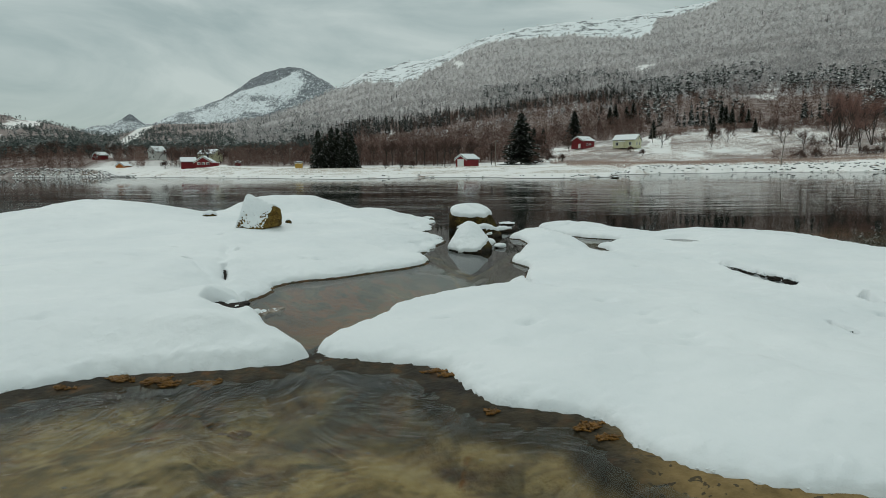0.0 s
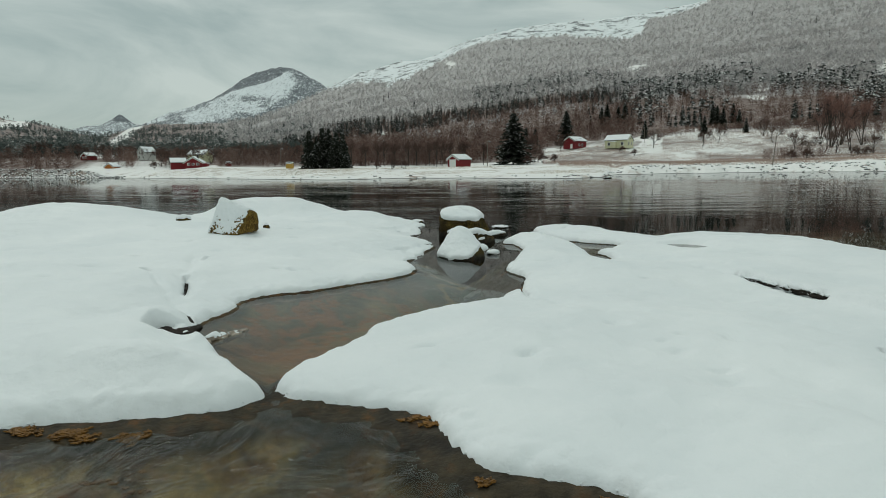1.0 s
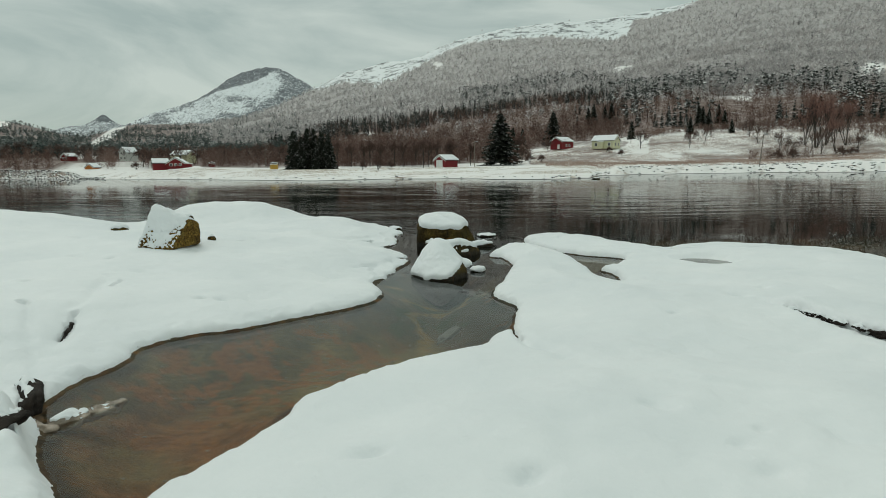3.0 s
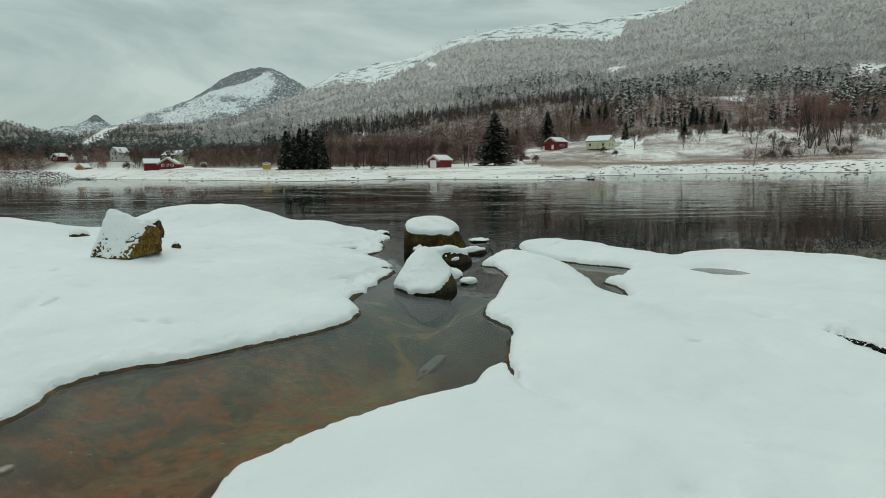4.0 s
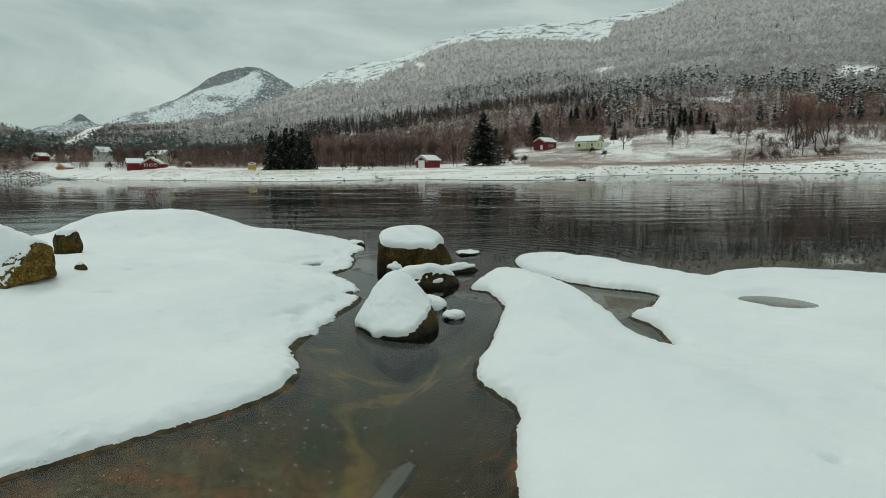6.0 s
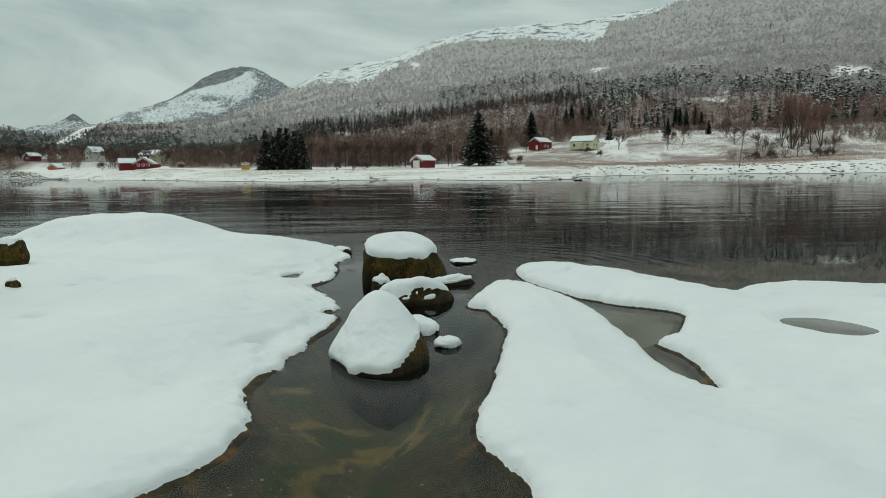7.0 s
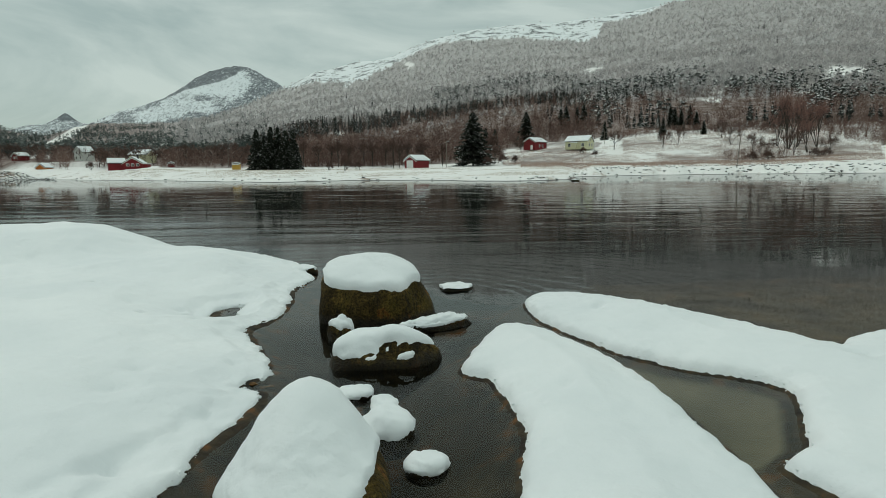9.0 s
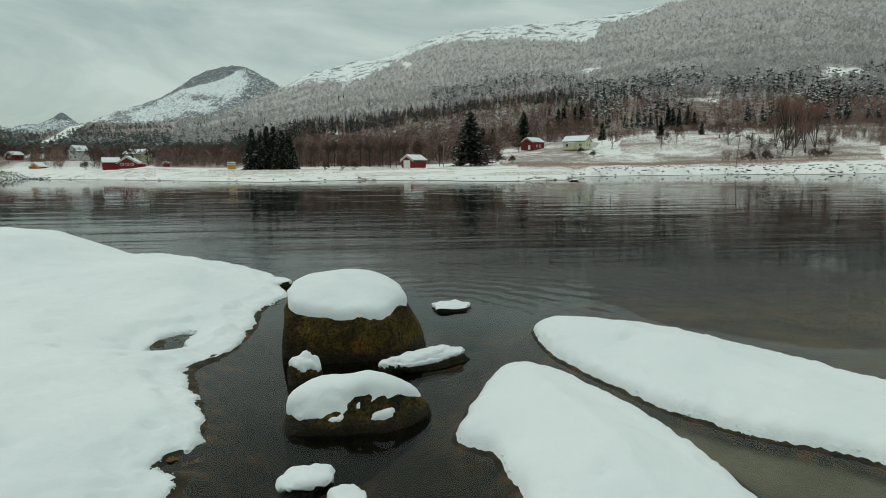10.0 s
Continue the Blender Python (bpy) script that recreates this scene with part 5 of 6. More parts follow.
# ---- boulders in the channel ----
def boulder(name, place, size, turn, seed, label, cap=0.10, cap_from=0.25, rough=0.22, flat=0.0, lean=(0, 0), category="boulder", group="", cover=0.35, taper=0.0, lumps=0.011, lee=(0, 0), square=0.88, slant=0.0, hull=(), ragged_edge=0.14, mat=None, soft=4, tide=None, speck=0.0, grain=0.0, bare_side=None):
    """A weathered boulder with its cap of snow. size: half widths and half height; taper: how far it narrows upwards."""
    ob = thing(name, place, label, category, group, turn)
    bm = bmesh.new()
    off = Vector((seed * 3.1, seed * 1.7, seed * 0.9))
    if hull:
        for p in hull:
            bm.verts.new(p)
        bmesh.ops.convex_hull(bm, input=bm.verts)
        bmesh.ops.delete(bm, geom=[v for v in bm.verts if not v.link_faces], context="VERTS")
        bm.normal_update()
        normals = np.array([p.normal[:] for p in bm.faces])
        offsets = np.array([p.normal.dot(p.verts[0].co) for p in bm.faces])
        bm.free()
        bm = bmesh.new()
        bmesh.ops.create_icosphere(bm, subdivisions=6 if speck else 5, radius=1)
        ways = np.array([v.co[:] for v in bm.verts])
        along_ = ways @ normals.T
        reach_ = np.where(along_ > 1e-6, offsets / np.maximum(along_, 1e-6), 9.0).min(1)
        for v, p in zip(bm.verts, ways * reach_[:, None]):
            v.co = p
        for _ in range(soft * 4):
            bmesh.ops.smooth_vert(bm, verts=bm.verts, factor=0.5, use_axis_x=True, use_axis_y=True, use_axis_z=True)
        bm.normal_update()
        for v in bm.verts:
            v.co += v.normal * (noise.fractal(v.co * 2.6 + off, 1.0, 2.0, 3) * 0.030 + noise.fractal(v.co * 9 + off, 1.0, 2.0, 3) * 0.010)
    else:
        bmesh.ops.create_icosphere(bm, subdivisions=5 if size[0] > 0.3 else 4, radius=1)
    for v in bm.verts if not hull else ():
        p = v.co.copy()
        q = Vector((math.copysign(abs(p.x) ** square, p.x), math.copysign(abs(p.y) ** square, p.y), math.copysign(abs(p.z) ** (0.9 - flat * 0.4), p.z)))
        n = noise.fractal(p * 0.9 + off, 1.0, 2.0, 2) * rough + noise.fractal(p * 3.5 + off, 1.0, 2.0, 3) * rough * 0.16
        facet = noise.noise(Vector((round(p.x * 1.6), round(p.y * 1.6), round(p.z * 1.6))) * 0.37 + off)
        q *= 1 + n + 0.03 * facet
        slim = 1 - taper * max(0.0, (q.z + 0.6) / 1.6)
        v.co = Vector((q.x * slim * size[0] + q.z * lean[0], q.y * slim * size[1] + q.z * lean[1], q.z * size[2] - slant * max(0.0, q.z) * q.x * size[0]))
    bmesh.ops.smooth_vert(bm, verts=bm.verts, factor=0.5, use_axis_x=True, use_axis_y=True, use_axis_z=True)
    bm.normal_update()
    for v in bm.verts if grain else ():
        v.co += v.normal * (noise.noise(v.co * 22 + off) + 0.6 * noise.noise(v.co * 50 + off)) * grain
    bm.normal_update()
    snow_bm = bm.copy()
    part("rock", bm, mat or BOULDER, ob)
    snow_bm.verts.ensure_lookup_table()
    lying = {}
    if tide is None:
        tide = 0.045 if size[0] > 0.3 else 0.012
    for v in snow_bm.verts:
        wob = noise.fractal(v.co * 5 + off, 1.0, 2.0, 4) * ragged_edge + noise.noise(v.co * 2.2 + off) * min(0.18, 2 * ragged_edge) + speck * (noise.noise(v.co * 40 + off) - 0.25) * max(0.0, 1 - v.co.z / size[2])
        lying[v] = v.normal.z + 0.35 * (v.co.z / size[2]) + wob - cover - v.normal.x * lee[0] - v.normal.y * lee[1] - 22 * max(0.0, tide + 0.010 * noise.noise(v.co * 7 + off) + 0.02 - v.co.z - place[2])
        if bare_side:
            lying[v] -= 8 * max(0.0, v.co.x + bare_side[0] * v.co.y + bare_side[1] * v.co.z - bare_side[2] + 0.03 * noise.noise(v.co * 11 + off))
    for v, hold in lying.items():
        t = max(0.0, min(1.0, hold / cap_from))
        thick = cap * (1 - (1 - t) ** 2.2) + (noise.noise(v.co * 24 + off) + 0.6 * noise.noise(v.co * 55 + off)) * lumps * min(1, t * 3)
        if hold < 0:
            thick = max(-0.035, hold * 0.3)
        v.co += Vector((v.normal.x * 0.5, v.normal.y * 0.5, 0.5 + 0.5 * v.normal.z)) * thick if hold > 0 else v.normal * thick
    bmesh.ops.delete(snow_bm, geom=[v for v, hold in lying.items() if hold < (-1.6 if hull else -0.25)], context="VERTS")
    part("snow_cap", snow_bm, SNOW, ob, "rounded cap of fresh snow")
    for c in ob.children:
        c.data.polygons.foreach_set("use_smooth", np.full(len(c.data.polygons), True))
    return ob


BIG = ((-0.52, -0.20, -0.70), (-0.54, 0.25, -0.70), (-0.15, -0.48, -0.70), (0.22, -0.44, -0.70), (0.48, -0.12, -0.70), (0.45, 0.42, -0.70), (-0.42, 0.50, -0.70),
       (-0.15, -0.45, -0.05), (0.28, -0.43, -0.06), (0.68, -0.12, -0.08), (0.62, 0.35, -0.08), (-0.57, -0.26, -0.05),
       (-0.57, -0.22, 0.37), (-0.56, 0.25, 0.48), (-0.38, 0.08, 0.53), (-0.15, -0.44, 0.34), (0.20, -0.42, 0.33), (-0.10, 0.12, 0.58), (0.14, 0.12, 0.56), (0.05, 0.48, 0.49),
       (0.40, -0.14, 0.40), (0.34, 0.40, 0.46), (0.56, -0.08, 0.20), (0.64, -0.10, 0.02), (0.62, 0.20, 0.05))
boulder("boulder", (0.63, 14.62, 0.02), (0.58, 0.60, 0.55), 0, 1.3, "large brown algae-stained boulder with a thick snow cap, standing in water", 0.070, 0.22, 0.15, cover=0.84, lee=(-0.12, 0.15), hull=BIG, soft=2, lumps=0.0035, ragged_edge=0.07)
LOW = ((-0.38, -0.10, -0.60), (0.28, 0.12, -0.60), (0.0, -0.24, -0.60), (0.0, 0.34, -0.60), (-0.49, -0.10, -0.02), (0.40, 0.10, -0.02), (-0.05, -0.20, 0.0), (0.47, 0.05, 0.14), (-0.50, 0.0, 0.06), (-0.42, -0.06, 0.21), (-0.22, -0.02, 0.29), (0.10, 0.02, 0.30), (0.34, 0.06, 0.21), (0.50, 0.10, 0.07),
       (-0.12, -0.21, 0.09), (0.22, -0.17, 0.06), (-0.38, -0.17, 0.07), (0.0, 0.38, 0.18), (-0.32, 0.32, 0.18))
boulder("boulder", (0.78, 13.03, -0.05), (0.47, 0.36, 0.28), 0, 2.6, "low dark wet boulder with snow across its top, in water", 0.045, 0.25, 0.15, cover=0.84, lee=(0.25, 0.0), hull=LOW, lumps=0.005, soft=2, ragged_edge=0.04)
STEEP = ((-0.42, 0.03, -0.70), (-0.23, -0.37, -0.70), (0.0, -0.48, -0.70), (0.16, -0.46, -0.70), (0.40, -0.18, -0.70), (0.43, 0.15, -0.70), (0.28, 0.52, -0.70), (-0.26, 0.52, -0.70),
         (-0.42, 0.03, 0.03), (-0.23, -0.36, 0.02), (0.0, -0.47, 0.02), (0.15, -0.46, 0.02), (0.39, -0.16, 0.06), (0.36, 0.25, 0.12), (-0.06, 0.34, 0.51), (0.01, 0.36, 0.50), (0.16, 0.22, 0.34), (-0.30, 0.35, 0.12))
boulder("boulder", (0.44, 10.96, 0.0), (0.42, 0.48, 0.44), 0, 3.4, "steep boulder wrapped in snow, dark at its foot", 0.050, 0.22, 0.15, cover=-0.05, lee=(0.35, 0.0), lumps=0.007, hull=STEEP, soft=1, tide=0.005, ragged_edge=0.05, bare_side=(-0.25, -0.40, 0.15))
boulder("stone", (0.81, 11.78, -0.03), (0.20, 0.20, 0.135), 20, 4.1, "small snow-covered stone beside the steep boulder", 0.035, 0.3, 0.3, cover=0.15, taper=0.35, lee=(0.35, 0.1), tide=0.0, ragged_edge=0.08)
boulder("stone", (1.00, 11.26, -0.01), (0.105, 0.085, 0.06), 0, 5.7, "small round stone under a snow cushion", 0.035, 0.3, 0.2, cover=-0.1, tide=-0.01)
boulder("stone", (0.57, 12.33, -0.02), (0.13, 0.09, 0.055), 15, 6.2, "small flat stone with snow on it", 0.035, 0.3, 0.3, cover=-0.1, lee=(0.2, 0), tide=-0.01)
boulder("stone", (0.33, 13.78, 0.05), (0.14, 0.12, 0.15), 30, 7.3, "small upright stone dusted with snow", 0.02, 0.3, 0.3, cover=0.5, taper=0.4, lumps=0.015)
boulder("stone", (1.24, 14.02, 0.02), (0.34, 0.10, 0.075), 28, 8.8, "long low stone with a ragged snow strip", 0.03, 0.3, 0.4, 0.3, cover=0.4, lumps=0.016)
boulder("stone", (1.60, 15.95, -0.01), (0.22, 0.15, 0.06), 5, 9.4, "flat stone just above the water, half snowed over", 0.025, 0.3, 0.4, 0.3, cover=0.45, lee=(0.4, 0), lumps=0.014)
boulder("stone", (0.76, 12.08, -0.02), (0.10, 0.12, 0.075), 5, 10.4, "small stone half under water with snow", 0.025, 0.3, 0.3, 0.3, cover=0.3)
WEDGE = tuple((0.88 * a, 0.88 * b, 0.90 * c) for a, b, c in ((-0.50, -0.15, 0.0), (-0.47, -0.18, 0.07), (0.06, -0.42, -0.02), (0.10, -0.40, 0.04), (0.52, -0.05, 0.05), (0.40, 0.36, 0.0), (-0.36, 0.36, 0.0), (-0.22, 0.10, 0.76), (0.34, -0.12, 0.47), (0.50, 0.0, 0.42), (0.32, 0.32, 0.46), (-0.12, 0.32, 0.64)))
boulder("boulder", (-3.66, 11.78, 0.36), (0.46, 0.40, 0.66), 18, 11.2, "angular golden-brown boulder plastered with snow on one side", 0.022, 0.2, 0.26, cover=0.28, lee=(0.9, 0.0), lumps=0.012, hull=WEDGE, ragged_edge=0.22, soft=1, speck=1.3, tide=-1.0, mat=GOLDROCK)
boulder("boulder", (-4.38, 14.25, 0.46), (0.17, 0.18, 0.24), 0, 12.5, "dark brown boulder standing behind the snow-plastered one", 0.03, 0.3, 0.25, cover=1.0, square=0.75)
boulder("stone", (-3.24, 12.4, 0.42), (0.06, 0.06, 0.06), 0, 13.4, "small black stone poking out of the snow", 0.02, 0.3, 0.2, cover=1.0)
boulder("stone", (-7.1, 15.8, 0.36), (0.20, 0.16, 0.16), 0, 13.8, "small brown stone with a snow cap at the slab's far edge", 0.05, 0.3, 0.2, cover=0.6)
boulder("stone", (-5.4, 13.8, 0.42), (0.16, 0.12, 0.14), 0, 13.1, "small dark stone with a snow cap poking out of the snow", 0.03, 0.3, 0.2, cover=0.6)


# ---- buildings on the far shore ----
def gabled(u, y, wide, deep, eaves, ridge, turn, name, label, wall, over=0.35, roof_label="snow-covered gabled roof", group=""):
    """A house with its gable towards its own -y side. Returns the house."""
    x = u * y
    ob = thing(name, (x, y, float(ground_z(x, y)) - 0.1), label, "building", group, turn)
    w, d = wide / 2, deep / 2
    bm = bmesh.new()
    ring = [(-w, 0), (w, 0), (w, eaves), (0, ridge), (-w, eaves)]
    front, rear = [bm.verts.new((a, -d, b)) for a, b in ring], [bm.verts.new((a, d, b)) for a, b in ring]
    bm.faces.new(front)
    bm.faces.new(rear[::-1])
    for k in range(5):
        bm.faces.new((front[k], rear[k], rear[(k + 1) % 5], front[(k + 1) % 5]))
    bmesh.ops.recalc_face_normals(bm, faces=bm.faces)
    part("wall", bm, wall, ob)
    slope = (ridge - eaves) / w
    for layer, lift, thick, grow, mat, lab in (("roof", 0.02, 0.14, over, ROOFING, ""), ("roof_snow", 0.165, 0.24, over - 0.04, SNOW, roof_label)):
        bm = bmesh.new()
        for sg in (-1, 1):
            pts = [(0, ridge + lift), (sg * (w + grow), ridge + lift - slope * (w + grow)), (sg * (w + grow), ridge + lift - slope * (w + grow) + thick), (0, ridge + lift + thick)]
            a, b = [bm.verts.new((p, -d - grow, q)) for p, q in pts], [bm.verts.new((p, d + grow, q)) for p, q in pts]
            bm.faces.new(a)
            bm.faces.new(b[::-1])
            for k in range(4):
                bm.faces.new((a[k], b[k], b[(k + 1) % 4], a[(k + 1) % 4]))
        bmesh.ops.recalc_face_normals(bm, faces=bm.faces)
        part(layer, bm, mat, ob, lab)
    bm = bmesh.new()
    for sg in (-1, 1):
        a, b = (0, ridge - 0.02), (sg * (w + over), ridge - 0.02 - slope * (w + over))
        pts = [(a[0], a[1] - 0.22), (b[0], b[1] - 0.22), b, a]
        p, q = [bm.verts.new((i, -d - over - 0.03, j)) for i, j in pts], [bm.verts.new((i, -d - over + 0.01, j)) for i, j in pts]
        bm.faces.new(p)
        bm.faces.new(q[::-1])
        for k in range(4):
            bm.faces.new((p[k], q[k], q[(k + 1) % 4], p[(k + 1) % 4]))
    bmesh.ops.recalc_face_normals(bm, faces=bm.faces)
    part("bargeboard", bm, WHITE, ob, "white painted bargeboard")
    return ob


def front_window(house, x, z, deep, w=1.0, h=1.2, side="front", wide=0.0):
    """A window with its frame and pane on the gable or on a long side."""
    d = deep / 2
    holder = part("window", boxes((x - w / 2 - 0.08, x + w / 2 + 0.08, -d - 0.06, -d + 0.03, z - 0.09, z - 0.02)), WHITE, house)
    part("window_frame", boxes((x - w / 2 - 0.08, x - w / 2 + 0.04, -d - 0.05, -d + 0.02, z, z + h), (x + w / 2 - 0.04, x + w / 2 + 0.08, -d - 0.05, -d + 0.02, z, z + h),
                               (x - w / 2 + 0.04, x + w / 2 - 0.04, -d - 0.05, -d + 0.02, z + h - 0.1, z + h), (x - 0.03, x + 0.03, -d - 0.04, -d + 0.02, z, z + h - 0.1)), WHITE, holder)
    part("pane", boxes((x - w / 2 + 0.04, x + w / 2 - 0.04, -d - 0.02, -d + 0.01, z, z + h - 0.1)), GLASS, holder)
    if side != "front":
        turn = Matrix.Rotation(radians(90 if side == "right" else -90), 4, "Z")
        for o in (holder, *holder.children):
            o.data.transform(Matrix.Translation(((wide / 2 - d) * (1 if side == "right" else -1), 0, 0)) @ turn)
    return holder


def door_of(house, x, deep, w, h, mat, label="", z=0.1):
    d = deep / 2
    leaf = part("door", boxes((x - w / 2, x + w / 2, -d - 0.06, -d + 0.02, z, z + h)), mat, house, label)
    part("jamb", boxes((x - w / 2 - 0.12, x - w / 2 - 0.005, -d - 0.05, -d + 0.02, z, z + h + 0.1)), WHITE, leaf)
    part("jamb", boxes((x + w / 2 + 0.005, x + w / 2 + 0.12, -d - 0.05, -d + 0.02, z, z + h + 0.1)), WHITE, leaf)
    return leaf


boat = gabled(0.0345, 178, 4.1, 5.4, 2.2, 3.4, -42, "boathouse", "small red wooden boathouse with a white door and snowy roof", RED)
door_of(boat, -0.2, 5.4, 2.1, 2.1, WHITE, "wide white boathouse door")
barn = gabled(0.2225, 268, 6.0, 8.4, 3.3, 5.0, -48, "barn", "red wooden barn with a white snow-covered roof above the shore", RED)
door_of(barn, 1.2, 8.4, 0.9, 1.9, WHITE, "white barn door")
front_window(barn, 1.2, 1.2, 8.4, 0.9, 1.0, "right", 6.0)
front_window(barn, -1.0, 1.2, 8.4, 0.9, 1.0, "right", 6.0)
villa = gabled(0.294, 244, 6.6, 9.0, 3.1, 5.0, 52, "farmhouse", "pale yellow wooden farmhouse with a snowy roof and veranda", CREAM)
front_window(villa, -1.4, 1.1, 9.0)
front_window(villa, 1.4, 1.1, 9.0)
front_window(villa, 0.0, 3.3, 9.0, 0.8, 0.8)
for k in (-2.8, -0.6, 2.6):
    front_window(villa, k, 1.1, 9.0, 1.0, 1.2, "left", 6.6)
part("porch", boxes((-4.7, -3.3, -0.4, 1.6, 0, 2.5)), CREAM, villa, "small cream entrance porch")
part("porch_roof", boxes((-4.9, -3.3, -0.6, 1.8, 2.5, 2.75)), SNOW, villa, "snow on the porch roof")
part("veranda", boxes((3.3, 5.6, -4.3, -1.0, 0.3, 0.5), (3.3, 5.9, -4.4, -0.8, 2.5, 2.75), (5.4, 5.5, -4.2, -4.1, 0.5, 2.5), (5.4, 5.5, -1.2, -1.1, 0.5, 2.5)), WHITE, villa, "white veranda with a snowy roof")
white_house = gabled(-0.4715, 279, 5.0, 5.6, 3.7, 5.8, -28, "white_house", "two-storey white wooden house with a steep snowy roof", WHITE)
for a, b in ((-1.3, 0.9), (1.3, 0.9), (-0.9, 3.0), (0.9, 3.0)):
    front_window(white_house, a, b, 5.6, 0.8, 1.0)
red_a = gabled(-0.4215, 220, 4.2, 4.8, 2.5, 3.8, -62, "red_house", "dark red wooden house with snow on its roof by the beach", RED, group="red houses by the beach")
red_b = gabled(-0.394, 216, 5.8, 5.0, 1.9, 3.7, 8, "red_house", "dark red wooden house with windows along its gable and a chimney", RED, group="red houses by the beach")
for k in (-1.5, 0.0, 1.5):
    front_window(red_b, k, 1.0, 5.0, 0.8, 0.8)
part("chimney", boxes((0.7, 1.2, 0.2, 0.7, 2.8, 4.6)), ROOFING, red_b, "dark chimney")
part("annex", boxes((2.9, 4.4, -2.2, 1.8, 0, 1.6)), RED, red_b, "low red annex")
part("annex_roof", boxes((2.92, 4.6, -2.4, 2.0, 1.6, 1.85)), SNOW, red_b, "snow on the annex roof")
grey_house = gabled(-0.385, 262, 6.0, 8.0, 3.2, 4.9, 72, "yellow_house", "pale yellow house with a snowy roof behind the red houses", CREAM)
shed = gabled(-0.340, 212, 1.7, 1.7, 1.2, 1.55, 10, "shed", "tiny dark red shed with a snowy roof", RED, 0.15)
hut = gabled(-0.2405, 180, 1.9, 1.6, 1.55, 1.68, 0, "hut", "small ochre wooden hut beside the spruces", YELLOW, 0.04)
tent = gabled(-0.5283, 240, 4.2, 3.4, 0.6, 1.9, -14, "cabin", "low orange cabin with a snowy roof", ORANGE, 0.25)
far_red = gabled(-0.5645, 285, 3.8, 4.8, 2.0, 3.2, -25, "red_house", "red wooden house with a snowy roof above the quay", RED, group="red houses by the beach")
front_window(far_red, -0.8, 0.8, 4.8, 0.8, 0.9)
front_window(far_red, 0.8, 0.8, 4.8, 0.8, 0.9)
part("annex", boxes((-3.9, -1.9, -1.4, 2.0, 0, 1.5)), RED, far_red, "low red annex")
part("annex_roof", boxes((-4.05, -1.92, -1.55, 2.15, 1.5, 1.75)), SNOW, far_red, "snow on the annex roof")


# ---- poles, wires, posts ----
def pole(u, y, height, lean, label, lamp=True):
    x = u * y
    ob = thing("lamp_post" if lamp else "pole", (x, y, float(ground_z(x, y)) - 0.1), label, "pole", "shore poles")
    bm = bmesh.new()
    bmesh.ops.create_cone(bm, cap_ends=True, segments=10, radius1=0.11, radius2=0.08, depth=height, matrix=Matrix.Translation((0, 0, height / 2)))
    part("post", bm, GREYWOOD, ob)
    if lamp:
        part("arm", boxes((0, 0.45, -0.03, 0.03, height - 0.25, height - 0.18)), METAL, ob)
        bm = bmesh.new()
        bmesh.ops.create_uvsphere(bm, u_segments=10, v_segments=6, radius=0.24, matrix=Matrix.LocRotScale((0.6, 0, height - 0.2), None, (1.2, 0.7, 0.5)))
        part("lamp_head", bm, METAL, ob, "pale lamp head")
    ob.matrix_world = ob.matrix_world @ pose(0, 0, 0, 0, lean, 0)
    return ob


pole(0.545, 137, 7.3, 5.0, "leaning wooden lamp post on the snowy bank")
pole(0.0802, 180, 7.5, 1.0, "wooden lamp post near the boathouse")
pole(0.335, 260, 6.0, 0.0, "slim pole behind the farmhouse", False)
for u in (-0.66, -0.255):
    pole(u, 215, 6.5, 0.5, "slim lamp post by the beach")


def wire(u0, y0, z0, u1, y1, z1, sag):
    pts = []
    for t in np.linspace(0, 1, 25):
        a, b = np.array([u0 * y0, y0, z0]), np.array([u1 * y1, y1, z1])
        p = a + (b - a) * t
        pts.append(p - np.array([0, 0, sag * 4 * t * (1 - t)]))
    v, f = [], []
    for a, b in zip(pts[:-1], pts[1:]):
        tube(v, f, a, b, 0.025, 0.025, 3)
    tagged(new("overhead_wire", mesh_of("overhead_wire", np.array(v), f, ROOFING)), "thin dark overhead wire between the poles", "wire")


wire(0.0802, 180, 9.2, 0.235, 262, 14.0, 1.6)
wire(0.0802, 180, 9.0, -0.03, 215, 10.0, 1.2)


# ---- shore stones, reeds, shrubs ----
def shore_stones(name, label, count, u0, u1, seed, size, back):
    r = np.random.default_rng(seed)
    vs, fs, n = [], [], 0
    bm = bmesh.new()
    bmesh.ops.create_icosphere(bm, subdivisions=1, radius=1)
    base, tri = np.array([v.co[:] for v in bm.verts]), np.array([[q.index for q in p.verts] for p in bm.faces])
    bm.free()
    for _ in range(count):
        u = r.uniform(u0, u1)
        y = float(shore_at(u)) + 0.9 + r.uniform(0, 1) ** 1.3 * back
        x = u * y
        s = size * r.uniform(0.5, 1.4)
        v = base * r.uniform(0.65, 1.3, base.shape) * np.array([s, s, s * 0.6])
        a = r.uniform(0, 6.28)
        v = np.stack([v[:, 0] * math.cos(a) - v[:, 1] * math.sin(a), v[:, 0] * math.sin(a) + v[:, 1] * math.cos(a), v[:, 2]], -1)
        vs.append(v + np.array([x, y, max(float(ground_z(x, y)), 0.0) + s * 0.15]))
        fs.append(tri + n)
        n += len(v)
    ob = new(name, mesh_of(name, np.concatenate(vs), np.concatenate(fs), STONE, False))
    return tagged(ob, label, "stones", kind="stuff")


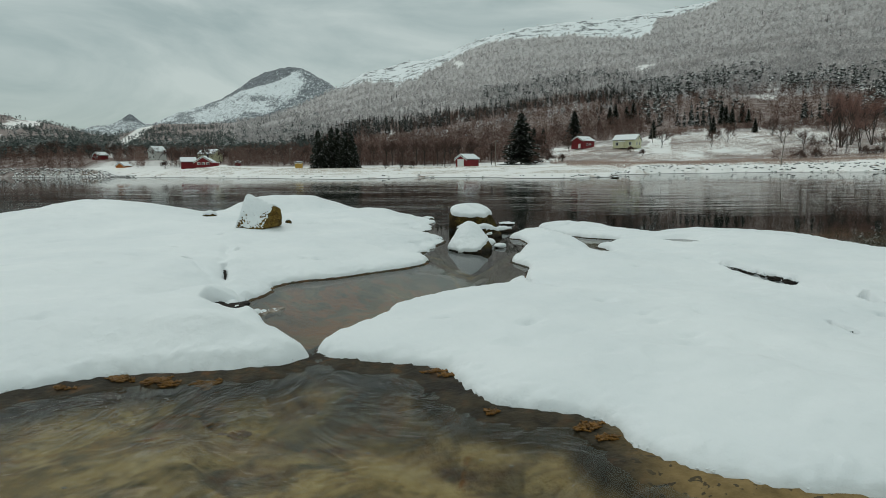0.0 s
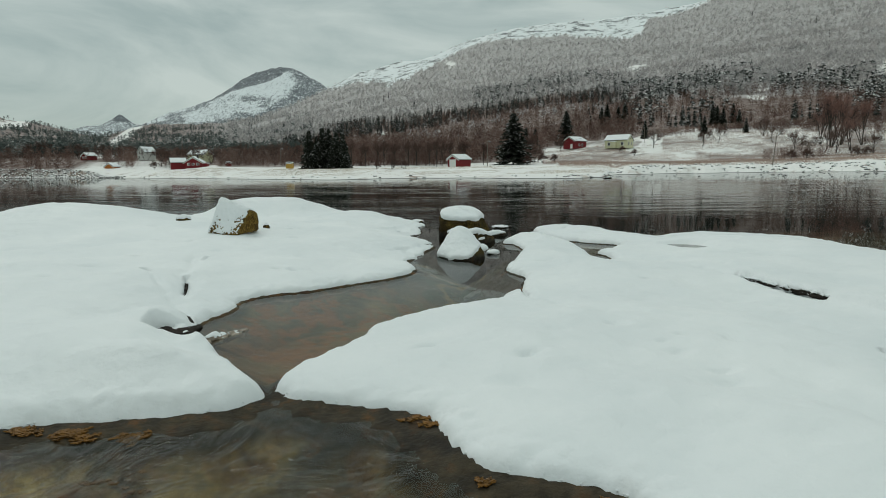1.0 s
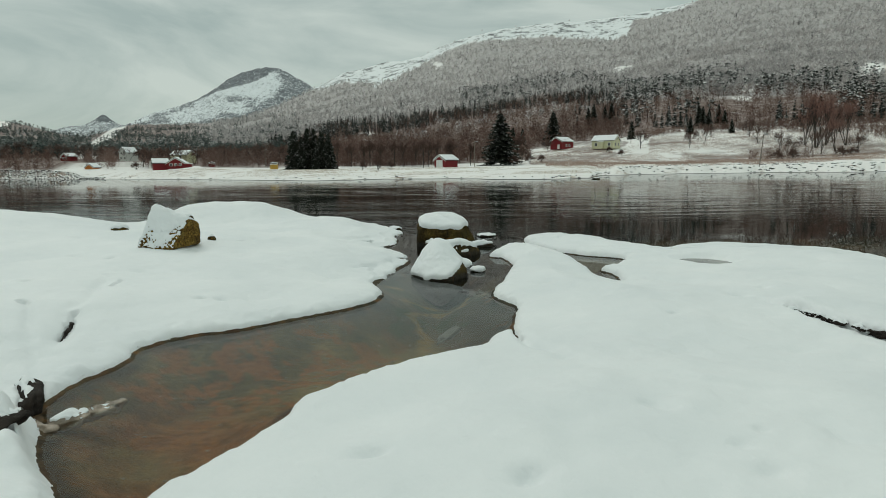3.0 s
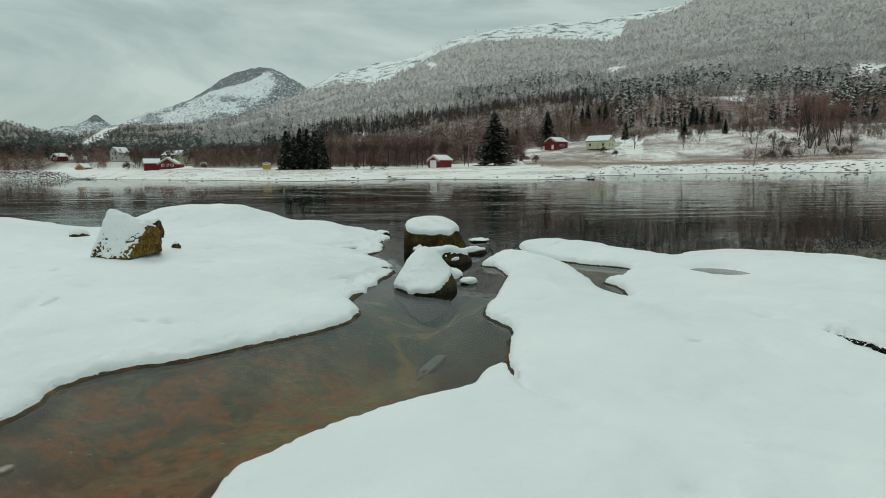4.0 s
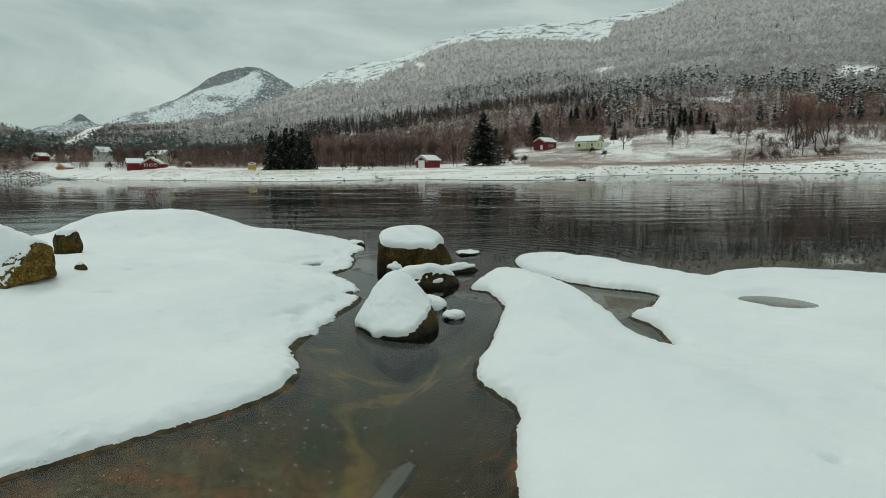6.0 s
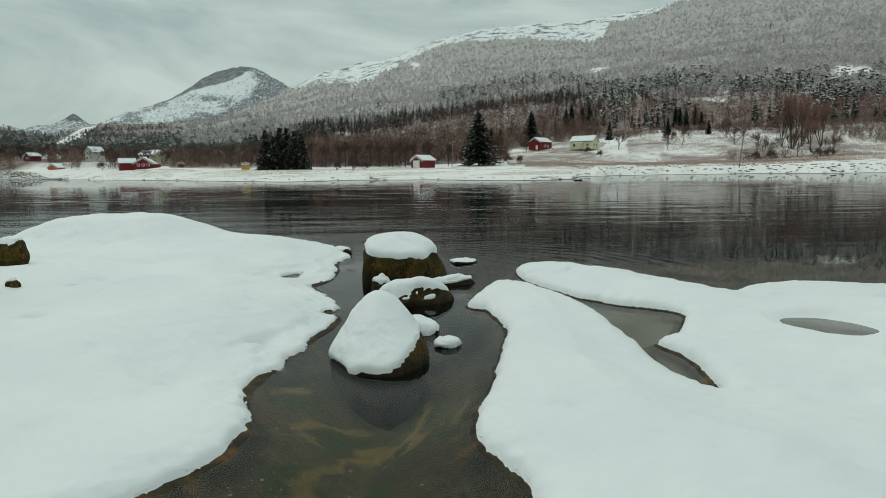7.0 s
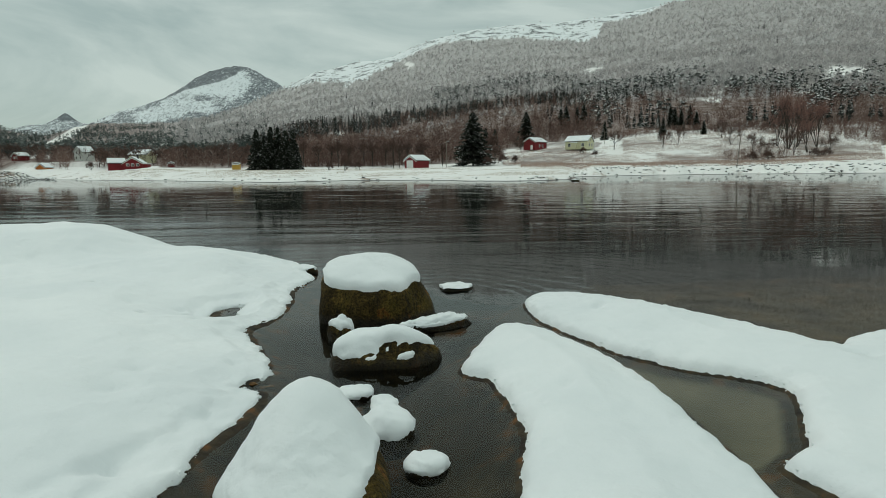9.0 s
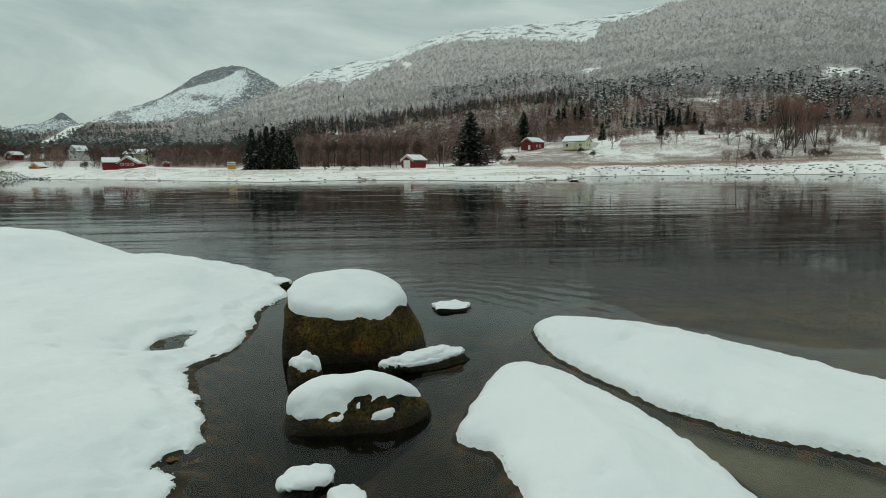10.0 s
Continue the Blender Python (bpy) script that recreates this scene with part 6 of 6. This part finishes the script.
shore_stones("breakwater_stones", "snow-dusted quarry stones of the low breakwater", 900, -0.80, -0.51, 201, 0.45, 6)
shore_stones("bank_stones", "snow-covered stones along the far bank", 240, 0.27, 0.80, 202, 0.32, 15)
shore_stones("beach_stones", "scattered snowy stones along the beach", 60, -0.5, 0.27, 203, 0.25, 6)


def blades(name, label, mat, count, test, seed, height, wide, lo=100, hi=300, u0=-0.8, u1=0.8):
    r = np.random.default_rng(seed)
    u, y = r.uniform(u0, u1, count), r.uniform(lo, hi, count)
    x = u * y
    n = fbm(x / 22, y / 22, 5, seed, 0.7)
    z = ground_z(x, y)
    ok = test(u, y, n) & (z > 0.4)
    x, y, z = x[ok], y[ok], z[ok]
    k = len(x)
    h, a = height * (0.25 + 1.3 * r.random(k) ** 2.2), r.uniform(0, 6.28, k)
    dx, dy = np.cos(a) * wide, np.sin(a) * wide
    lean = r.normal(size=(k, 2)) * 0.25 * h[:, None]
    v = np.stack([np.stack([x - dx, y - dy, z - 0.1], -1), np.stack([x + dx, y + dy, z - 0.1], -1), np.stack([x + lean[:, 0], y + lean[:, 1], z + h], -1)], 1).reshape(-1, 3)
    ob = new(name, mesh_of(name, v, np.arange(3 * k).reshape(-1, 3), mat, False))
    return tagged(ob, label, "grass", kind="stuff")


blades("dry_reeds", "pale dry reeds and grass along the far beach", REEDS, 300000, lambda u, y, n: (y > shore_at(u) + 14) & (y < shore_at(u) + 62 + 20 * (u < -0.35)) & (n > -0.12 - 0.5 * (u < -0.35)) & (u < 0.34), 301, 0.16, 0.03, 95, 200)
blades("heath_scrub", "brown heath and dry scrub on the snowy field", SHRUB, 230000, lambda u, y, n: (u > 0.22 + 0.09 * n - 0.05 * (y > 190)) & (y > 146 + 14 * n) & (n > -0.32 + 0.6 * (np.abs(u - 0.335) < 0.03) * (y > 215)) & (y < 268), 302, 0.42, 0.026, 140, 270, 0.17, 0.8)


# ---- seaweed, ice and small things at the water's edge ----
def kelp(x, y, spread, count, seed):
    r = np.random.default_rng(seed)
    v, f = [], []
    for _ in range(count):
        p = np.array([x + r.normal() * spread * 0.7, y + r.normal() * spread * 0.35, 0.0])
        p[2] = float(bed_height(np.array([p[0]]), np.array([p[1]]))[0]) + 0.005
        for _ in range(11):
            a = r.uniform(0, 6.28)
            d = np.array([math.cos(a), math.sin(a), r.uniform(0.0, 0.4)])
            q = p + d * r.uniform(0.006, 0.020)
            tube(v, f, p, q, 0.004, 0.003, 4)
            tube(v, f, q, q + d * 0.010, 0.006, 0.002, 5)
    ob = new("seaweed_clump", mesh_of("seaweed_clump", np.array(v), f, KELP))
    return tagged(ob, "rust-brown bladderwrack clinging to the rock edge", "seaweed", kind="stuff")


for k, (x, y, s, n) in enumerate(((-2.04, 4.08, 0.06, 40), (-1.95, 4.06, 0.06, 30), (-2.30, 4.10, 0.06, 34), (-1.69, 4.07, 0.06, 40), (-1.62, 3.80, 0.10, 22), (-1.37, 3.73, 0.08, 18), (-2.62, 3.95, 0.04, 8), (0.03, 4.12, 0.06, 16), (-0.1, 4.2, 0.05, 12),
                                  (0.28, 3.46, 0.04, 10), (0.78, 3.24, 0.10, 20), (0.85, 3.1, 0.05, 16), (-0.14, 12.62, 0.07, 5), (-0.5, 13.6, 0.08, 4), (-0.34, 16.4, 0.08, 4))):
    kelp(x, y, s, n, 400 + k)


def ice_scrap(x, y, w, l, turn, seed, label="thin grey scrap of ice lying in the shallow water"):
    r = np.random.default_rng(seed)
    bm = bmesh.new()
    bmesh.ops.create_icosphere(bm, subdivisions=3, radius=1)
    for v in bm.verts:
        n_ = noise.fractal(v.co * 2 + Vector((seed, 0, 0)), 1.0, 2.0, 3)
        v.co = Vector((v.co.x * w * (1 + 0.4 * n_), v.co.y * l * (1 + 0.4 * n_), v.co.z * 0.022 * (1 + n_)))
    ob = part("ice_scrap", bm, ICE)
    ob.matrix_world = pose(x, y, -0.055, 0, 0, turn)
    ob.data.polygons.foreach_set("use_smooth", np.full(len(ob.data.polygons), True))
    return tagged(ob, label, "ice", "ice scraps")


ice_scrap(0.45, 8.06, 0.055, 0.27, -21, 502, "pale elongated scrap of ice just under the water")
ice_scrap(1.05, 2.95, 0.03, 0.05, 30, 503, "small white scrap of ice in the stream")
for k, (x, y, a, b, turn) in enumerate(((-2.05, 5.97, 0.10, 0.075, 20), (-1.95, 6.10, 0.11, 0.07, 60), (-1.88, 6.24, 0.10, 0.06, 40), (-1.81, 6.36, 0.075, 0.05, 70))):
    boulder("stone", (x, y, -0.012 - 0.005 * k), (a, b, 0.05 - 0.006 * k), turn, 18.1 + 1.7 * k, "low brown stone glazed with ice and snow crumbs", 0.008, 0.3, 0.5, cover=1.55, lumps=0.010, ragged_edge=0.9, grain=0.014, mat=GLAZE, tide=-0.01, speck=0.8, group="glazed stones")
boulder("stone", (-2.06, 5.50, 0.222), (0.20, 0.15, 0.05), 0, 14.2, "black wet rock showing in a gap of the snow", 0.012, 0.3, 0.5, cover=1.5, ragged_edge=1.2, mat=BLACKROCK, tide=-1.0, grain=0.018)
boulder("stone", (-2.30, 6.28, 0.07), (0.075, 0.27, 0.08), 33, 15.2, "black wet rock edge between snow slabs", 0.012, 0.3, 0.5, cover=1.1, ragged_edge=0.6, mat=BLACKROCK, tide=-1.0, grain=0.018)
boulder("stone", (-2.86, 7.70, 0.145), (0.010, 0.30, 0.03), 21, 19.2, "thin black rock edge in a crack of the snow", 0.01, 0.3, 0.5, cover=1.7, ragged_edge=0.6, mat=BLACKROCK, tide=-1.0, grain=0.018)
for k, (x, y, long, thick, z) in enumerate(((3.66, 7.92, 0.06, 0.012, 0.145), (3.70, 7.72, 0.10, 0.020, 0.145), (3.75, 7.50, 0.12, 0.030, 0.14), (3.81, 7.26, 0.07, 0.016, 0.14), (3.86, 7.08, 0.12, 0.034, 0.135), (3.92, 6.88, 0.12, 0.040, 0.13), (3.195, 4.78, 0.13, 0.016, 0.125))):
    boulder("stone", (x + 0.02, y, z), (0.035, long, thick * 0.75), 14 + 3 * (k % 3), 16.2 + 1.3 * k, "dark brown rock showing along a crack in the snow", 0.012, 0.3, 0.5, cover=0.85, ragged_edge=1.2, mat=BLACKROCK, tide=-1.0, speck=0.6, grain=0.016, group="rocks in the crack")
boulder("stone", (-0.56, 17.45, 0.0), (0.20, 0.14, 0.10), 10, 22.2, "small dark stone at the tip of the snow slab", 0.03, 0.3, 0.3, cover=0.7, lee=(0.5, 0))
boulder("stone", (22.9, 83.0, -0.02), (0.55, 0.4, 0.22), 10, 17.2, "dark stone at the edge of the far beach", 0.03, 0.3, 0.3, cover=0.8)


def pebbles():
    """Pale pebbles and shell scraps lying on the bed of the pool and stream."""
    r = np.random.default_rng(611)
    bm = bmesh.new()
    bmesh.ops.create_icosphere(bm, subdivisions=1, radius=1)
    base, tri = np.array([v.co[:] for v in bm.verts]), np.array([[q.index for q in p.verts] for p in bm.faces])
    bm.free()
    x, y = np.concatenate([r.normal(-0.35, 0.75, 520), r.uniform(-3, 1.5, 30)]), np.concatenate([r.uniform(5.6, 10.0, 520), r.uniform(2.2, 4.0, 30)])
    z = bed_height(x, y)
    ok = (z < -0.06)
    vs, fs = [], []
    for k, (px, py, pz) in enumerate(zip(x[ok], y[ok], z[ok])):
        s = 0.003 + 0.010 * r.random() ** 2
        vs.append(base * r.uniform(0.7, 1.3, base.shape) * np.array([s * 1.4, s, s * 0.5]) + np.array([px, py, pz + s * 0.3]))
        fs.append(tri + k * len(base))
    ob = new("pebbles", mesh_of("pebbles", np.concatenate(vs), np.concatenate(fs), PEBBLE, False))
    tagged(ob, "pale pebbles and shell scraps on the bed", "pebbles", kind="stuff")


pebbles()


def snow_crumbs():
    """Loose crumbs of snow along the edges of both slabs."""
    r = np.random.default_rng(621)
    bm = bmesh.new()
    bmesh.ops.create_icosphere(bm, subdivisions=1, radius=1)
    base, tri = np.array([v.co[:] for v in bm.verts]), np.array([[q.index for q in p.verts] for p in bm.faces])
    bm.free()
    vs, fs, n = [], [], 0
    for inner, height, x0, x1, count in ((west_in, west_snow, -4.0, 0.1, 190000), (east_in, east_snow, -1.2, 4.6, 190000)):
        x, y = r.uniform(x0, x1, count), r.uniform(2.2, 15.4, count)
        d = inner(x, y)
        ok = (d > -0.016) & (d < 0.007)
        x, y, d = x[ok], y[ok], d[ok]
        z = height(x, y, d)
        size = 0.003 + 0.007 * r.random(len(x)) ** 3
        keep = z > -0.015
        for px, py, pz, s in zip(x[keep], y[keep], z[keep], size[keep]):
            vs.append(base * r.uniform(0.7, 1.3, base.shape) * s + np.array([px, py, pz]))
            fs.append(tri + n)
            n += len(base)
    ob = new("snow_crumbs", mesh_of("snow_crumbs", np.concatenate(vs), np.concatenate(fs), SNOW, False))
    tagged(ob, "loose crumbs of snow along the slab edges", "snow", kind="stuff")


snow_crumbs()
